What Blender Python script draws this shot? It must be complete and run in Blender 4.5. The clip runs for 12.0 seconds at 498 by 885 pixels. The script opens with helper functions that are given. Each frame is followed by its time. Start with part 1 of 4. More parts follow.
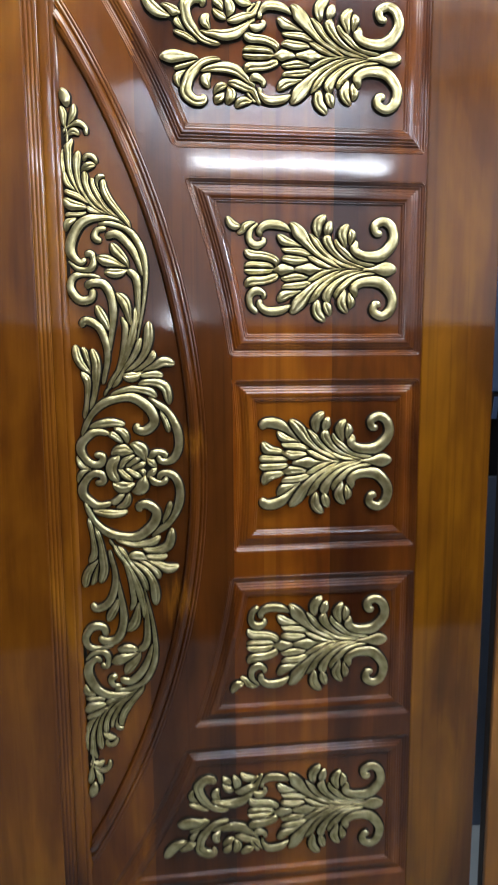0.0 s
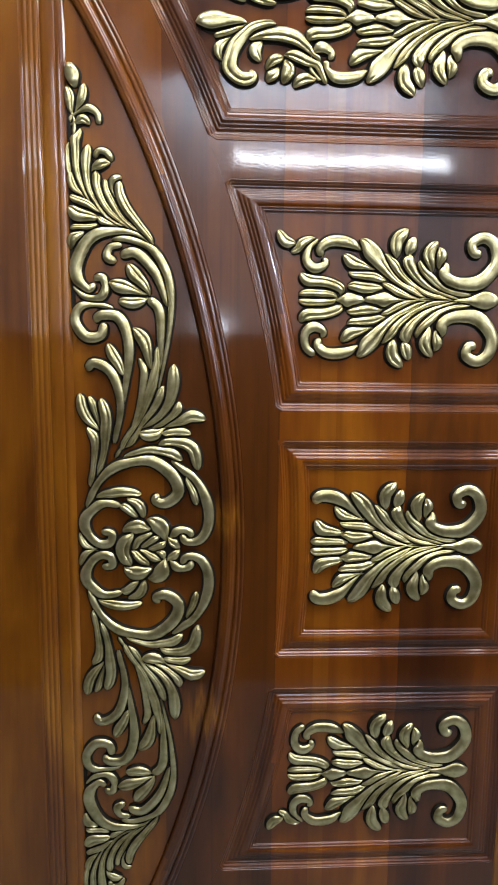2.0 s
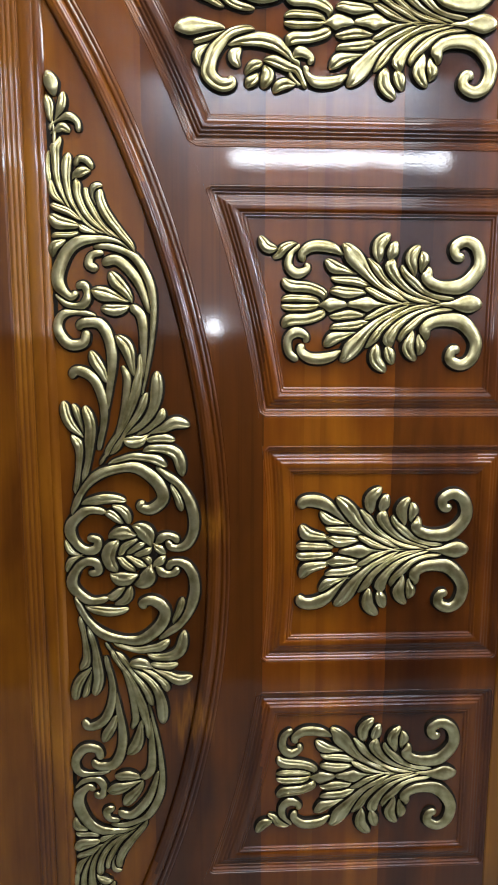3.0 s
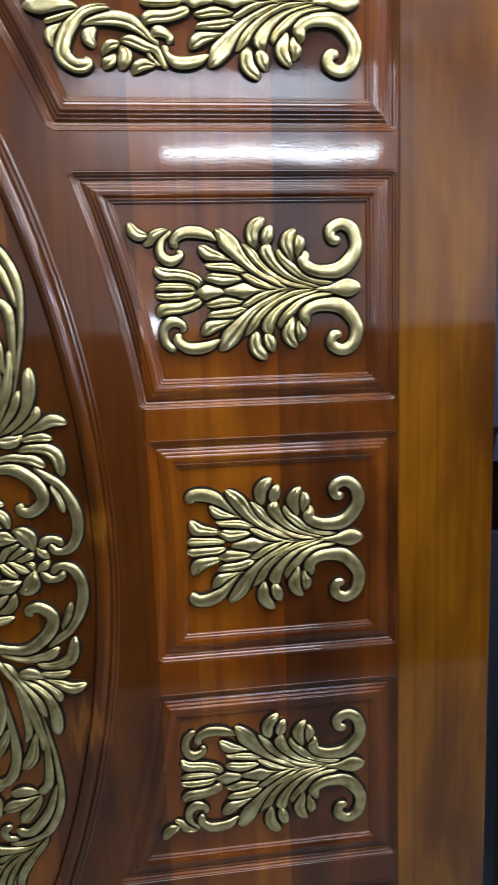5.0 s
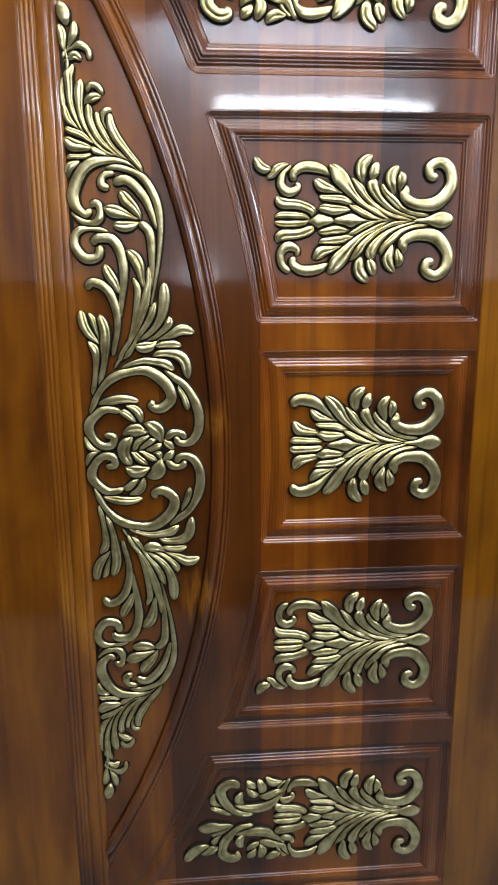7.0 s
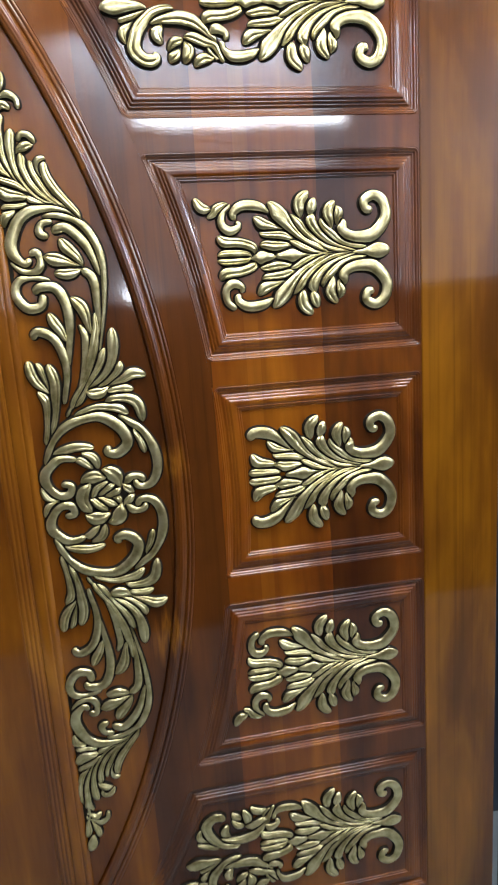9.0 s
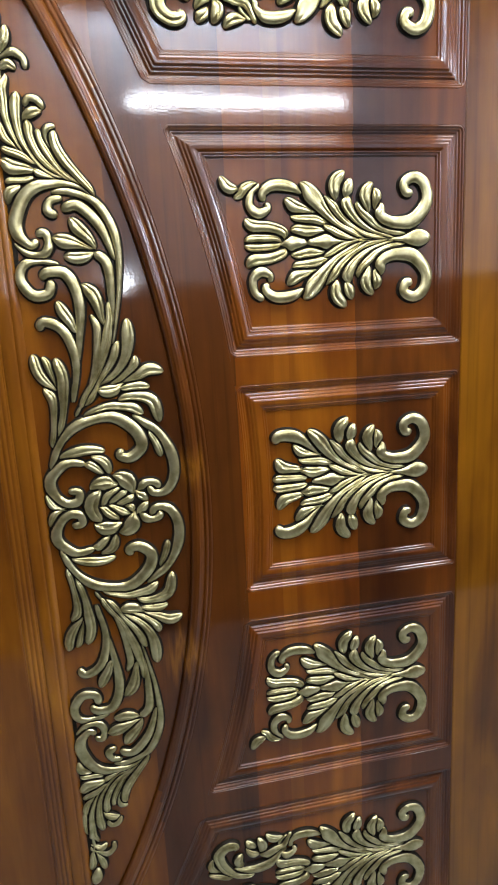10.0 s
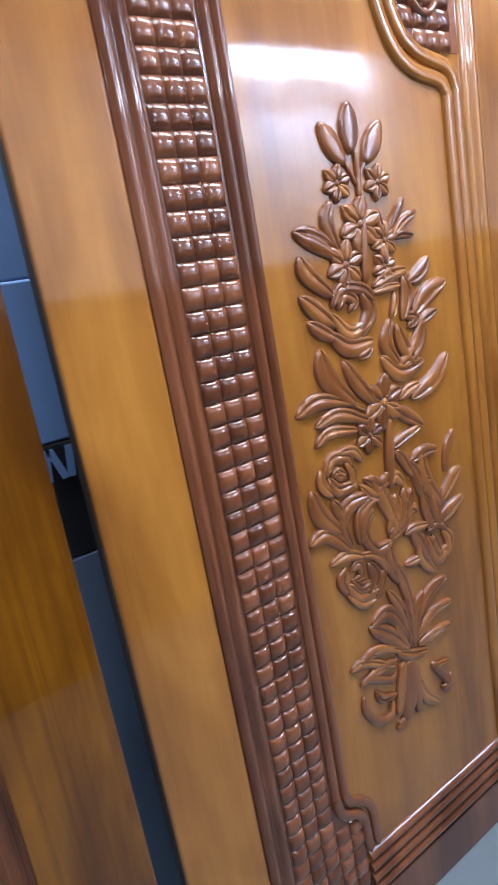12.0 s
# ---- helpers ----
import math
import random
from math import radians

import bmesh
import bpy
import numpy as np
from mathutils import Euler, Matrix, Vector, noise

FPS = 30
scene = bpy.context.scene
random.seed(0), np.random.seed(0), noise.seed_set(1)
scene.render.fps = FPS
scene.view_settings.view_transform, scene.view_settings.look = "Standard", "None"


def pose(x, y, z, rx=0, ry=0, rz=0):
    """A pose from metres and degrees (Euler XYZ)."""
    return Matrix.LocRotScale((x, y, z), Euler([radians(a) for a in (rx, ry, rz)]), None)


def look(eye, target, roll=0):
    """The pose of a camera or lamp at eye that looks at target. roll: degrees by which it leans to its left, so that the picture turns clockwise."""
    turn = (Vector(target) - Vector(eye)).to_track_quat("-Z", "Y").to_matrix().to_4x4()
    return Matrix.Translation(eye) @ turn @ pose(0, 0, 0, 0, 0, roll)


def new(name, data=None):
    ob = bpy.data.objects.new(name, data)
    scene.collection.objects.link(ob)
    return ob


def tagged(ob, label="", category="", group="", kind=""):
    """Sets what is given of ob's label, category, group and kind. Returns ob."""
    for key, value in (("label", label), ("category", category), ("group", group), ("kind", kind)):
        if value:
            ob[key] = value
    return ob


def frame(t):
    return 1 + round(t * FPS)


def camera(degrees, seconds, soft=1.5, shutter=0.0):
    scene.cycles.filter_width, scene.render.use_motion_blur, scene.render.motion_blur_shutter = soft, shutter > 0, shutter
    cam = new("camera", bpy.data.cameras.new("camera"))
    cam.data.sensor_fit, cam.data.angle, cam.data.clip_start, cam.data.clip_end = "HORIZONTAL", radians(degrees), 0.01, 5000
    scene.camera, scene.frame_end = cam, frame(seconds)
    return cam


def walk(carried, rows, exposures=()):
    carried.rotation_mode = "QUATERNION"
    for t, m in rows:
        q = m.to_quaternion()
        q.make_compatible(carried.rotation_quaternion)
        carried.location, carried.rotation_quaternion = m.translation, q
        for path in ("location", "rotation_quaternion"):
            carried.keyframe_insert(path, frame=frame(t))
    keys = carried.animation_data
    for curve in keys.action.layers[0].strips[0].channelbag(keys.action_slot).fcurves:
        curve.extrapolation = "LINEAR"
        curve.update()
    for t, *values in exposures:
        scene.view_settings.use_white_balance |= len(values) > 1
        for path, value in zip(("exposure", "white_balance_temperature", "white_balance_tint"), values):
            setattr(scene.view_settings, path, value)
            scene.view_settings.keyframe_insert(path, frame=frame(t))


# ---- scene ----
cam = camera(43.1, 12.0, soft=1.9, shutter=0.45)
PATH = [
    (0, (-0.0144, -1.1774, 1.2492), (0.0950, -0.1927, 1.1134), -0.34),
    (0.5, (-0.0735, -1.0464, 1.2934), (0.0689, -0.0648, 1.1656), -0.57),
    (1, (-0.0870, -0.9842, 1.2974), (0.0206, -0.0005, 1.1532), 0.26),
    (1.5, (-0.0500, -0.9330, 1.3170), (0.0132, 0.0538, 1.1677), 1.65),
    (2, (-0.0053, -0.9006, 1.3304), (0.0465, 0.0881, 1.1898), 0.74),
    (2.5, (0.0125, -0.8938, 1.3308), (0.0573, 0.0955, 1.1917), 0.52),
    (2.7, (0.0171, -0.9032, 1.3438), (0.0607, 0.0852, 1.1984), 0.41),
    (4.3, (0.0816, -0.8774, 1.3398), (0.1316, 0.1104, 1.1924), -1.30),
    (4.5, (0.0979, -0.8769, 1.3291), (0.1460, 0.1102, 1.1766), -1.57),
    (5, (0.1384, -0.8845, 1.3288), (0.2412, 0.0992, 1.1814), -1.93),
    (5.5, (0.1527, -0.8864, 1.3146), (0.2922, 0.0886, 1.1419), -3.33),
    (6, (0.0892, -0.8822, 1.2887), (0.1742, 0.0931, 1.0848), -1.79),
    (6.5, (0.0135, -0.9247, 1.2830), (0.0911, 0.0511, 1.0787), -0.01),
    (6.7, (-0.0035, -0.9682, 1.2671), (0.0669, 0.0078, 1.0610), -0.01),
    (8.3, (-0.0070, -1.1675, 1.2823), (0.0837, -0.1886, 1.0988), -2.31),
    (8.5, (-0.0027, -1.1453, 1.2837), (0.0927, -0.1717, 1.0763), -2.65),
    (9, (-0.0316, -1.0237, 1.3216), (0.1297, -0.0576, 1.1205), -3.85),
    (9.5, (-0.0755, -0.9541, 1.3247), (0.1129, 0.0067, 1.1214), -3.91),
    (10, (-0.0795, -0.9217, 1.3271), (0.1078, 0.0362, 1.1096), -2.95),
    (10.5, (-0.0430, -0.8856, 1.3250), (0.2301, 0.0435, 1.0757), -4.14),
    (11, (0.0956, -0.8422, 1.3274), (0.4640, 0.0648, 1.1233), -8.60),
    (11.5, (0.2938, -0.8137, 1.3435), (0.7791, 0.0349, 1.1328), -9.71),
    (12, (0.3940, -0.7521, 1.3563), (0.9272, 0.0582, 1.1133), -10.15),
]
walk(cam, [(t, look(eye, target, roll)) for t, eye, target, roll in PATH], [(0, 0.2, 6500, 10), (1.5, 0.12, 6500, 10), (2.5, 0.16, 6500, 10), (4.5, 0.08, 6500, 10), (5, 0.08, 6500, 10), (5.5, -0.06, 6500, 10), (6, 0.24, 6500, 10), (6.5, 0.28, 6500, 10), (8.5, 0.48, 6500, 10), (9.5, 0.38, 6500, 10), (10, 0.4, 6500, 10), (11, 0.38, 6500, 10), (11.5, 0.42, 6400, 10), (12, 0.45, 5750, 10)])

# ---- world and lights ----
world = bpy.data.worlds.new("night_sky")
scene.world = world
world.use_nodes = True
world.node_tree.nodes["Background"].inputs[0].default_value = (0.05, 0.055, 0.07, 1)
world.node_tree.nodes["Background"].inputs[1].default_value = 0.3


LAMP_TINT = (0.97, 0.98, 1.0)
COOL_TINT = (0.84, 0.90, 1.0)


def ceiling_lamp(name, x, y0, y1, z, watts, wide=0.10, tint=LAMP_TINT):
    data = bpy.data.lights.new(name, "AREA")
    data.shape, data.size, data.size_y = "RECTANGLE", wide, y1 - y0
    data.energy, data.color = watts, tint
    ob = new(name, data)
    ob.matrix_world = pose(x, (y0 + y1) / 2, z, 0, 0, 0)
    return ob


# two unseen ceiling panels, guessed from the highlights on the mouldings
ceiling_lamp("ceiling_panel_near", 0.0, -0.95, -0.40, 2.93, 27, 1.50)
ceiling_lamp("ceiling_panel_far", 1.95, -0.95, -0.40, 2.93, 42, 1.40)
# added fill lamps, unseen: gap, rear floor, front and the facing wall
ceiling_lamp("gap_fill", 0.72, 0.10, 0.24, 2.93, 32)
ceiling_lamp("rear_floor_fill", 0.1, 1.0, 1.9, 2.93, 30)
ceiling_lamp("front_fill", 0.9, -2.05, -1.75, 2.93, 2, 2.4, (0.78, 0.80, 1.0))
ceiling_lamp("wall_fill_near", 0.45, -2.76, -2.66, 2.93, 29, 1.5, COOL_TINT)
ceiling_lamp("wall_fill_far", 3.7, -2.76, -2.66, 2.93, 270, 1.2, (0.77, 0.85, 1.0))


# ---- materials ----
def material(name):
    m = bpy.data.materials.new(name)
    m.use_nodes = True
    nt = m.node_tree
    return m, nt, nt.nodes["Principled BSDF"]


def node(nt, kind, **values):
    n = nt.nodes.new(kind)
    for key, value in values.items():
        n.inputs[key.replace("_", " ")].default_value = value
    return n


def ramp(nt, stops):
    n = nt.nodes.new("ShaderNodeValToRGB")
    n.color_ramp.elements.remove(n.color_ramp.elements[1])
    for i, (at, colour) in enumerate(stops):
        e = n.color_ramp.elements[0] if i == 0 else n.color_ramp.elements.new(at)
        e.position, e.color = at, (*colour, 1)
    return n


def varnished_wood(name, dark, mid, light, spread=0.22, across=False, wave=0.018, streaks=0.18, knots=(), own=1.0):
    """Glossy lacquered timber with the grain running up (or across)."""
    m, nt, bsdf = material(name)
    link = nt.links.new
    geo = nt.nodes.new("ShaderNodeTexCoord")
    info = nt.nodes.new("ShaderNodeObjectInfo")
    shift = nt.nodes.new("ShaderNodeVectorMath")
    shift.operation = "MULTIPLY_ADD"
    link(info.outputs["Random"], shift.inputs[0])
    shift.inputs[1].default_value = (7.0 * own, 3.0 * own, 11.0 * own)
    link(geo.outputs["Object"], shift.inputs[2])
    stretch = nt.nodes.new("ShaderNodeMapping")
    stretch.inputs["Scale"].default_value = (1.2, 20, 20) if across else (15, 15, 1.4)
    link(shift.outputs[0], stretch.inputs[0])
    broad = node(nt, "ShaderNodeTexNoise", Scale=0.55, Detail=4.0, Roughness=0.55, Distortion=0.6)
    link(stretch.outputs[0], broad.inputs["Vector"])
    fine = node(nt, "ShaderNodeTexNoise", Scale=7.0, Detail=6.0, Roughness=0.65)
    link(stretch.outputs[0], fine.inputs["Vector"])
    clouds = node(nt, "ShaderNodeTexNoise", Scale=4.5, Detail=3.0, Distortion=0.8)
    drawn = nt.nodes.new("ShaderNodeMapping")
    drawn.inputs["Scale"].default_value = (0.5, 1.5, 1.5) if across else (1.5, 1.5, 0.5)
    link(shift.outputs[0], drawn.inputs[0])
    link(drawn.outputs[0], clouds.inputs["Vector"])
    mix = nt.nodes.new("ShaderNodeMath")
    mix.operation = "MULTIPLY_ADD"
    link(fine.outputs["Fac"], mix.inputs[0])
    mix.inputs[1].default_value = 0.15
    link(broad.outputs["Fac"], mix.inputs[2])
    more = nt.nodes.new("ShaderNodeMath")
    more.operation = "MULTIPLY_ADD"
    link(clouds.outputs["Fac"], more.inputs[0])
    more.inputs[1].default_value = 0.95
    link(mix.outputs[0], more.inputs[2])
    tone = nt.nodes.new("ShaderNodeMath")
    tone.operation = "MULTIPLY_ADD"
    link(info.outputs["Random"], tone.inputs[0])
    tone.inputs[1].default_value = 0.08 * own
    link(more.outputs[0], tone.inputs[2])
    level = nt.nodes.new("ShaderNodeMath")
    level.operation = "MULTIPLY_ADD"
    link(tone.outputs[0], level.inputs[0])
    level.inputs[1].default_value, level.inputs[2].default_value = 1.15, -0.754
    colours = ramp(nt, [(0.5 - spread, dark), (0.5, mid), (0.5 + spread, light)])
    link(level.outputs[0], colours.inputs[0])
    lines = nt.nodes.new("ShaderNodeMapping")
    lines.inputs["Scale"].default_value = (1.0, 110, 110) if across else (110, 110, 1.0)
    link(shift.outputs[0], lines.inputs[0])
    streak = node(nt, "ShaderNodeTexNoise", Scale=1.0, Detail=3.0, Roughness=0.6, Distortion=0.3)
    link(lines.outputs[0], streak.inputs["Vector"])
    pick = ramp(nt, [(0.32, (0.52, 0.48, 0.45)), (0.46, (1.0, 1.0, 1.0))])
    link(streak.outputs["Fac"], pick.inputs[0])
    darken = nt.nodes.new("ShaderNodeMix")
    darken.data_type, darken.blend_type = "RGBA", "MULTIPLY"
    darken.inputs[0].default_value = streaks
    link(colours.outputs[0], darken.inputs[6])
    link(pick.outputs[0], darken.inputs[7])
    final = darken.outputs[2]
    for kx, kz, size in knots:  # orange burls in the grain
        warp = nt.nodes.new("ShaderNodeVectorMath")
        warp.operation = "MULTIPLY_ADD"
        link(streak.outputs["Color"], warp.inputs[0])
        warp.inputs[1].default_value = (1.6 * size, 0, 3.0 * size)
        link(geo.outputs["Object"], warp.inputs[2])
        away = nt.nodes.new("ShaderNodeVectorMath")
        away.operation = "DISTANCE"
        link(warp.outputs[0], away.inputs[0])
        away.inputs[1].default_value = (kx + 0.8 * size, 0.0, kz + 1.5 * size)
        rings = ramp(nt, [(0.0, (0.2, 0.2, 0.2)), (0.3 * size, (0.85, 0.85, 0.85)), (0.6 * size, (0.35, 0.35, 0.35)), (1.1 * size, (0.0, 0.0, 0.0))])
        link(away.outputs["Value"], rings.inputs[0])
        burl = nt.nodes.new("ShaderNodeMix")
        burl.data_type = "RGBA"
        link(rings.outputs[0], burl.inputs[0])
        link(final, burl.inputs[6])
        burl.inputs[7].default_value = (0.26, 0.092, 0.008, 1)
        final = burl.outputs[2]
    link(final, bsdf.inputs["Base Color"])
    bsdf.inputs["Roughness"].default_value = 0.32
    bsdf.inputs["Specular IOR Level"].default_value = 0.08
    bsdf.inputs["Coat Weight"].default_value = 1.0
    bsdf.inputs["Coat Roughness"].default_value = 0.05
    bsdf.inputs["Coat IOR"].default_value = 1.56
    ripple = node(nt, "ShaderNodeTexNoise", Scale=9.0, Detail=2.0)
    link(geo.outputs["Object"], ripple.inputs["Vector"])
    pores = node(nt, "ShaderNodeTexNoise", Scale=330.0, Detail=1.0)
    link(geo.outputs["Object"], pores.inputs["Vector"])
    peel = nt.nodes.new("ShaderNodeMath")
    peel.operation = "MULTIPLY_ADD"
    link(pores.outputs["Fac"], peel.inputs[0])
    peel.inputs[1].default_value = 0.085
    link(ripple.outputs["Fac"], peel.inputs[2])
    bump = node(nt, "ShaderNodeBump", Strength=wave, Distance=0.02)
    link(peel.outputs[0], bump.inputs["Height"])
    link(bump.outputs[0], bsdf.inputs["Coat Normal"])
    under = node(nt, "ShaderNodeBump", Strength=0.15, Distance=0.001)
    link(fine.outputs["Fac"], under.inputs["Height"])
    link(under.outputs[0], bsdf.inputs["Normal"])
    return m


def plain(name, colour, rough=0.5, metal=0.0, vary=0.15, scale=8.0, bump=0.0):
    m, nt, bsdf = material(name)
    link = nt.links.new
    geo = nt.nodes.new("ShaderNodeTexCoord")
    n = node(nt, "ShaderNodeTexNoise", Scale=scale, Detail=5.0)
    link(geo.outputs["Object"], n.inputs["Vector"])
    c = ramp(nt, [(0.3, tuple(v * (1 - vary) for v in colour)), (0.7, tuple(min(1, v * (1 + vary)) for v in colour))])
    link(n.outputs["Fac"], c.inputs[0])
    link(c.outputs[0], bsdf.inputs["Base Color"])
    bsdf.inputs["Roughness"].default_value, bsdf.inputs["Metallic"].default_value = rough, metal
    if bump:
        b = node(nt, "ShaderNodeBump", Strength=bump, Distance=0.002)
        link(n.outputs["Fac"], b.inputs["Height"])
        link(b.outputs[0], bsdf.inputs["Normal"])
    return m


def antique_gold():
    m, nt, bsdf = material("antique_gold_paint")
    link = nt.links.new
    geo = nt.nodes.new("ShaderNodeTexCoord")
    n = node(nt, "ShaderNodeTexNoise", Scale=60.0, Detail=4.0)
    link(geo.outputs["Object"], n.inputs["Vector"])
    c = ramp(nt, [(0.25, (0.38, 0.31, 0.12)), (0.55, (0.70, 0.61, 0.31)), (0.85, (0.85, 0.77, 0.46))])
    link(n.outputs["Fac"], c.inputs[0])
    link(c.outputs[0], bsdf.inputs["Base Color"])
    bsdf.inputs["Metallic"].default_value, bsdf.inputs["Roughness"].default_value = 0.86, 0.29
    bsdf.inputs["Coat Weight"].default_value, bsdf.inputs["Coat Roughness"].default_value = 0.25, 0.12
    return m


TEAK = varnished_wood("teak_varnish", (0.099, 0.0265, 0.0031), (0.203, 0.0650, 0.0046), (0.350, 0.1320, 0.0074), 0.28)
TEAK_GOLD = varnished_wood("golden_teak_varnish", (0.048, 0.0128, 0.0016), (0.118, 0.0375, 0.0023), (0.280, 0.1040, 0.0036), 0.42, streaks=0.40)
TEAK_STRIP = varnished_wood("yellow_teak_varnish", (0.119, 0.0312, 0.0034), (0.232, 0.0673, 0.0050), (0.350, 0.1168, 0.0072), 0.28, own=0.0)
TEAK_MID = varnished_wood("brown_teak_varnish", (0.046, 0.0111, 0.0024), (0.099, 0.0252, 0.0034), (0.215, 0.0594, 0.0048), 0.28, own=0.0)
TEAK_LIGHT = varnished_wood("light_teak_varnish", (0.093, 0.0205, 0.0024), (0.192, 0.0500, 0.0034), (0.316, 0.0990, 0.0056), 0.28, own=0.0)
TEAK_WARM = varnished_wood("warm_teak_varnish", (0.095, 0.0240, 0.0029), (0.195, 0.0580, 0.0043), (0.330, 0.1150, 0.0068), 0.28, own=0.0)
TEAK_DARK = varnished_wood("dark_teak_varnish", (0.041, 0.0099, 0.0024), (0.088, 0.0228, 0.0034), (0.203, 0.0574, 0.0048), 0.25, own=0.0)
TEAK_PALE = varnished_wood("honey_teak_varnish", (0.21, 0.073, 0.013), (0.335, 0.130, 0.020), (0.46, 0.193, 0.030), 0.34, own=0.5)
TEAK_RED = varnished_wood("red_teak_varnish", (0.115, 0.037, 0.016), (0.195, 0.066, 0.027), (0.29, 0.106, 0.044), 0.3, own=0.35)
TEAK_AMBER = varnished_wood("amber_teak_varnish", (0.145, 0.047, 0.014), (0.240, 0.083, 0.022), (0.36, 0.140, 0.034), 0.3)
TEAK_BURL = varnished_wood("burled_dark_teak_varnish", (0.047, 0.0124, 0.0027), (0.106, 0.0292, 0.0037), (0.181, 0.0535, 0.0048), 0.34, streaks=0.45, own=0.0, knots=((0.006, 1.085, 0.034), (-0.024, 0.781, 0.042)))
GOLD = antique_gold()
# dark patina in the carving's recesses, with crease shade painted into it
PATINA_SHADE = plain("dark_patina_with_shade", (0.016, 0.012, 0.007), 0.62)
PATINA_SHADE.node_tree.nodes["Principled BSDF"].inputs["Specular IOR Level"].default_value = 0.15
# darker grey-brown of the cores, which show at the door edges
DARK_EDGE = plain("dark_timber_edge", (0.055, 0.040, 0.032), 0.6)
WHITE_WALL = plain("white_wall_paint", (0.78, 0.82, 0.88), 0.7, vary=0.04, scale=2.0)
SIDE_WALL = plain("grey_wall_paint", (0.32, 0.32, 0.33), 0.7, vary=0.04, scale=2.0)
CEILING = plain("ceiling_paint", (0.66, 0.67, 0.74), 0.8, vary=0.04, scale=2.0)
BOX_BLUE = plain("dark_blue_box", (0.14, 0.19, 0.29), 0.5, scale=3.0)
DADO = plain("grey_brown_dado", (0.19, 0.17, 0.15), 0.6, scale=2.0)
GROUT = plain("grey_grout", (0.05, 0.05, 0.055), 0.8)
DARK_BLOCK = plain("dark_brown_standin", (0.030, 0.020, 0.014), 0.5, scale=2.0)
# wall behind the doors: its shade is put into this very dark colour
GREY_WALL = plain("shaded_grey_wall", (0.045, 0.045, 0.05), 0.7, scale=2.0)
TILE = plain("white_floor_tile", (0.19, 0.225, 0.245), 0.25, vary=0.06, scale=5.0)
CARTON = plain("pale_blue_carton", (0.18, 0.30, 0.56), 0.6, vary=0.06, scale=6.0)
INK = plain("black_print", (0.012, 0.012, 0.016), 0.5)
TUBE, tube_nodes, tube_bsdf = material("lit_tube")
tube_bsdf.inputs["Emission Color"].default_value = (*COOL_TINT, 1)
tube_bsdf.inputs["Emission Strength"].default_value = 32.0
BATTEN = plain("white_batten", (0.8, 0.8, 0.8), 0.4)


# ---- mesh helpers ----
def mesh_of(name, verts, faces, smooth=True, sharp=38):
    me = bpy.data.meshes.new(name)
    me.from_pydata([tuple(v) for v in verts], [], faces)
    me.update()
    if smooth:
        me.polygons.foreach_set("use_smooth", [True] * len(me.polygons))
        me.set_sharp_from_angle(angle=radians(sharp))
    return me


def put(name, me, mat, parent=None, label=""):
    if mat and not me.materials:
        me.materials.append(mat)
    ob = new(name, me)
    ob.parent = parent
    if label:
        ob["label"] = label
    return ob


def slab(name, lo, hi, mat, parent=None, label="", bevel=0.002):
    bm = bmesh.new()
    bmesh.ops.create_cube(bm, size=1.0)
    for v in bm.verts:
        v.co = Vector([lo[i] + (v.co[i] + 0.5) * (hi[i] - lo[i]) for i in range(3)])
    if bevel:
        bmesh.ops.bevel(bm, geom=bm.edges[:], offset=bevel, segments=2, affect="EDGES", profile=0.5)
    me = bpy.data.meshes.new(name)
    bm.to_mesh(me)
    bm.free()
    return put(name, me, mat, parent, label)


def loft(name, rings, mat, parent=None, label="", closed=False, sharp=38, flip=False):
    """A skin over rings of the same number of points."""
    n = len(rings[0])
    verts = [p for ring in rings for p in ring]
    faces = []
    for i in range(len(rings) - 1):
        for j in range(n if closed else n - 1):
            k = (j + 1) % n
            f = (i * n + j, i * n + k, (i + 1) * n + k, (i + 1) * n + j)
            faces.append(f[::-1] if flip else f)
    return put(name, mesh_of(name, verts, faces, True, sharp), mat, parent, label)


def beads(start, count, width, depth, base=0.0, steps=6):
    """Profile points (across, height) of rounded beads side by side."""
    out = []
    for i in range(count):
        for k in range(steps + 1):
            a = math.pi * k / steps
            out.append((start + i * width + width * (0.04 + 0.92 * k / steps), base + depth * math.sin(a) ** 0.8))
    return out


def thing(name, label, category, at=(0, 0, 0), group="", kind=""):
    ob = new(name)
    ob.location = at
    return tagged(ob, label, category, group, kind)


def catmull(points, n):
    """A smooth run of n+1 points through the given rows of numbers."""
    P = np.array(points, float)
    P = np.vstack([2 * P[0] - P[1], P, 2 * P[-1] - P[-2]])
    out = []
    for u in np.linspace(0, len(P) - 3, n + 1):
        i = min(int(u), len(P) - 4)
        f = u - i
        a, b, c, d = P[i:i + 4]
        out.append(0.5 * (2 * b + (c - a) * f + (2 * a - 5 * b + 4 * c - d) * f * f + (3 * b - a - 3 * c + d) * f ** 3))
    return np.array(out)


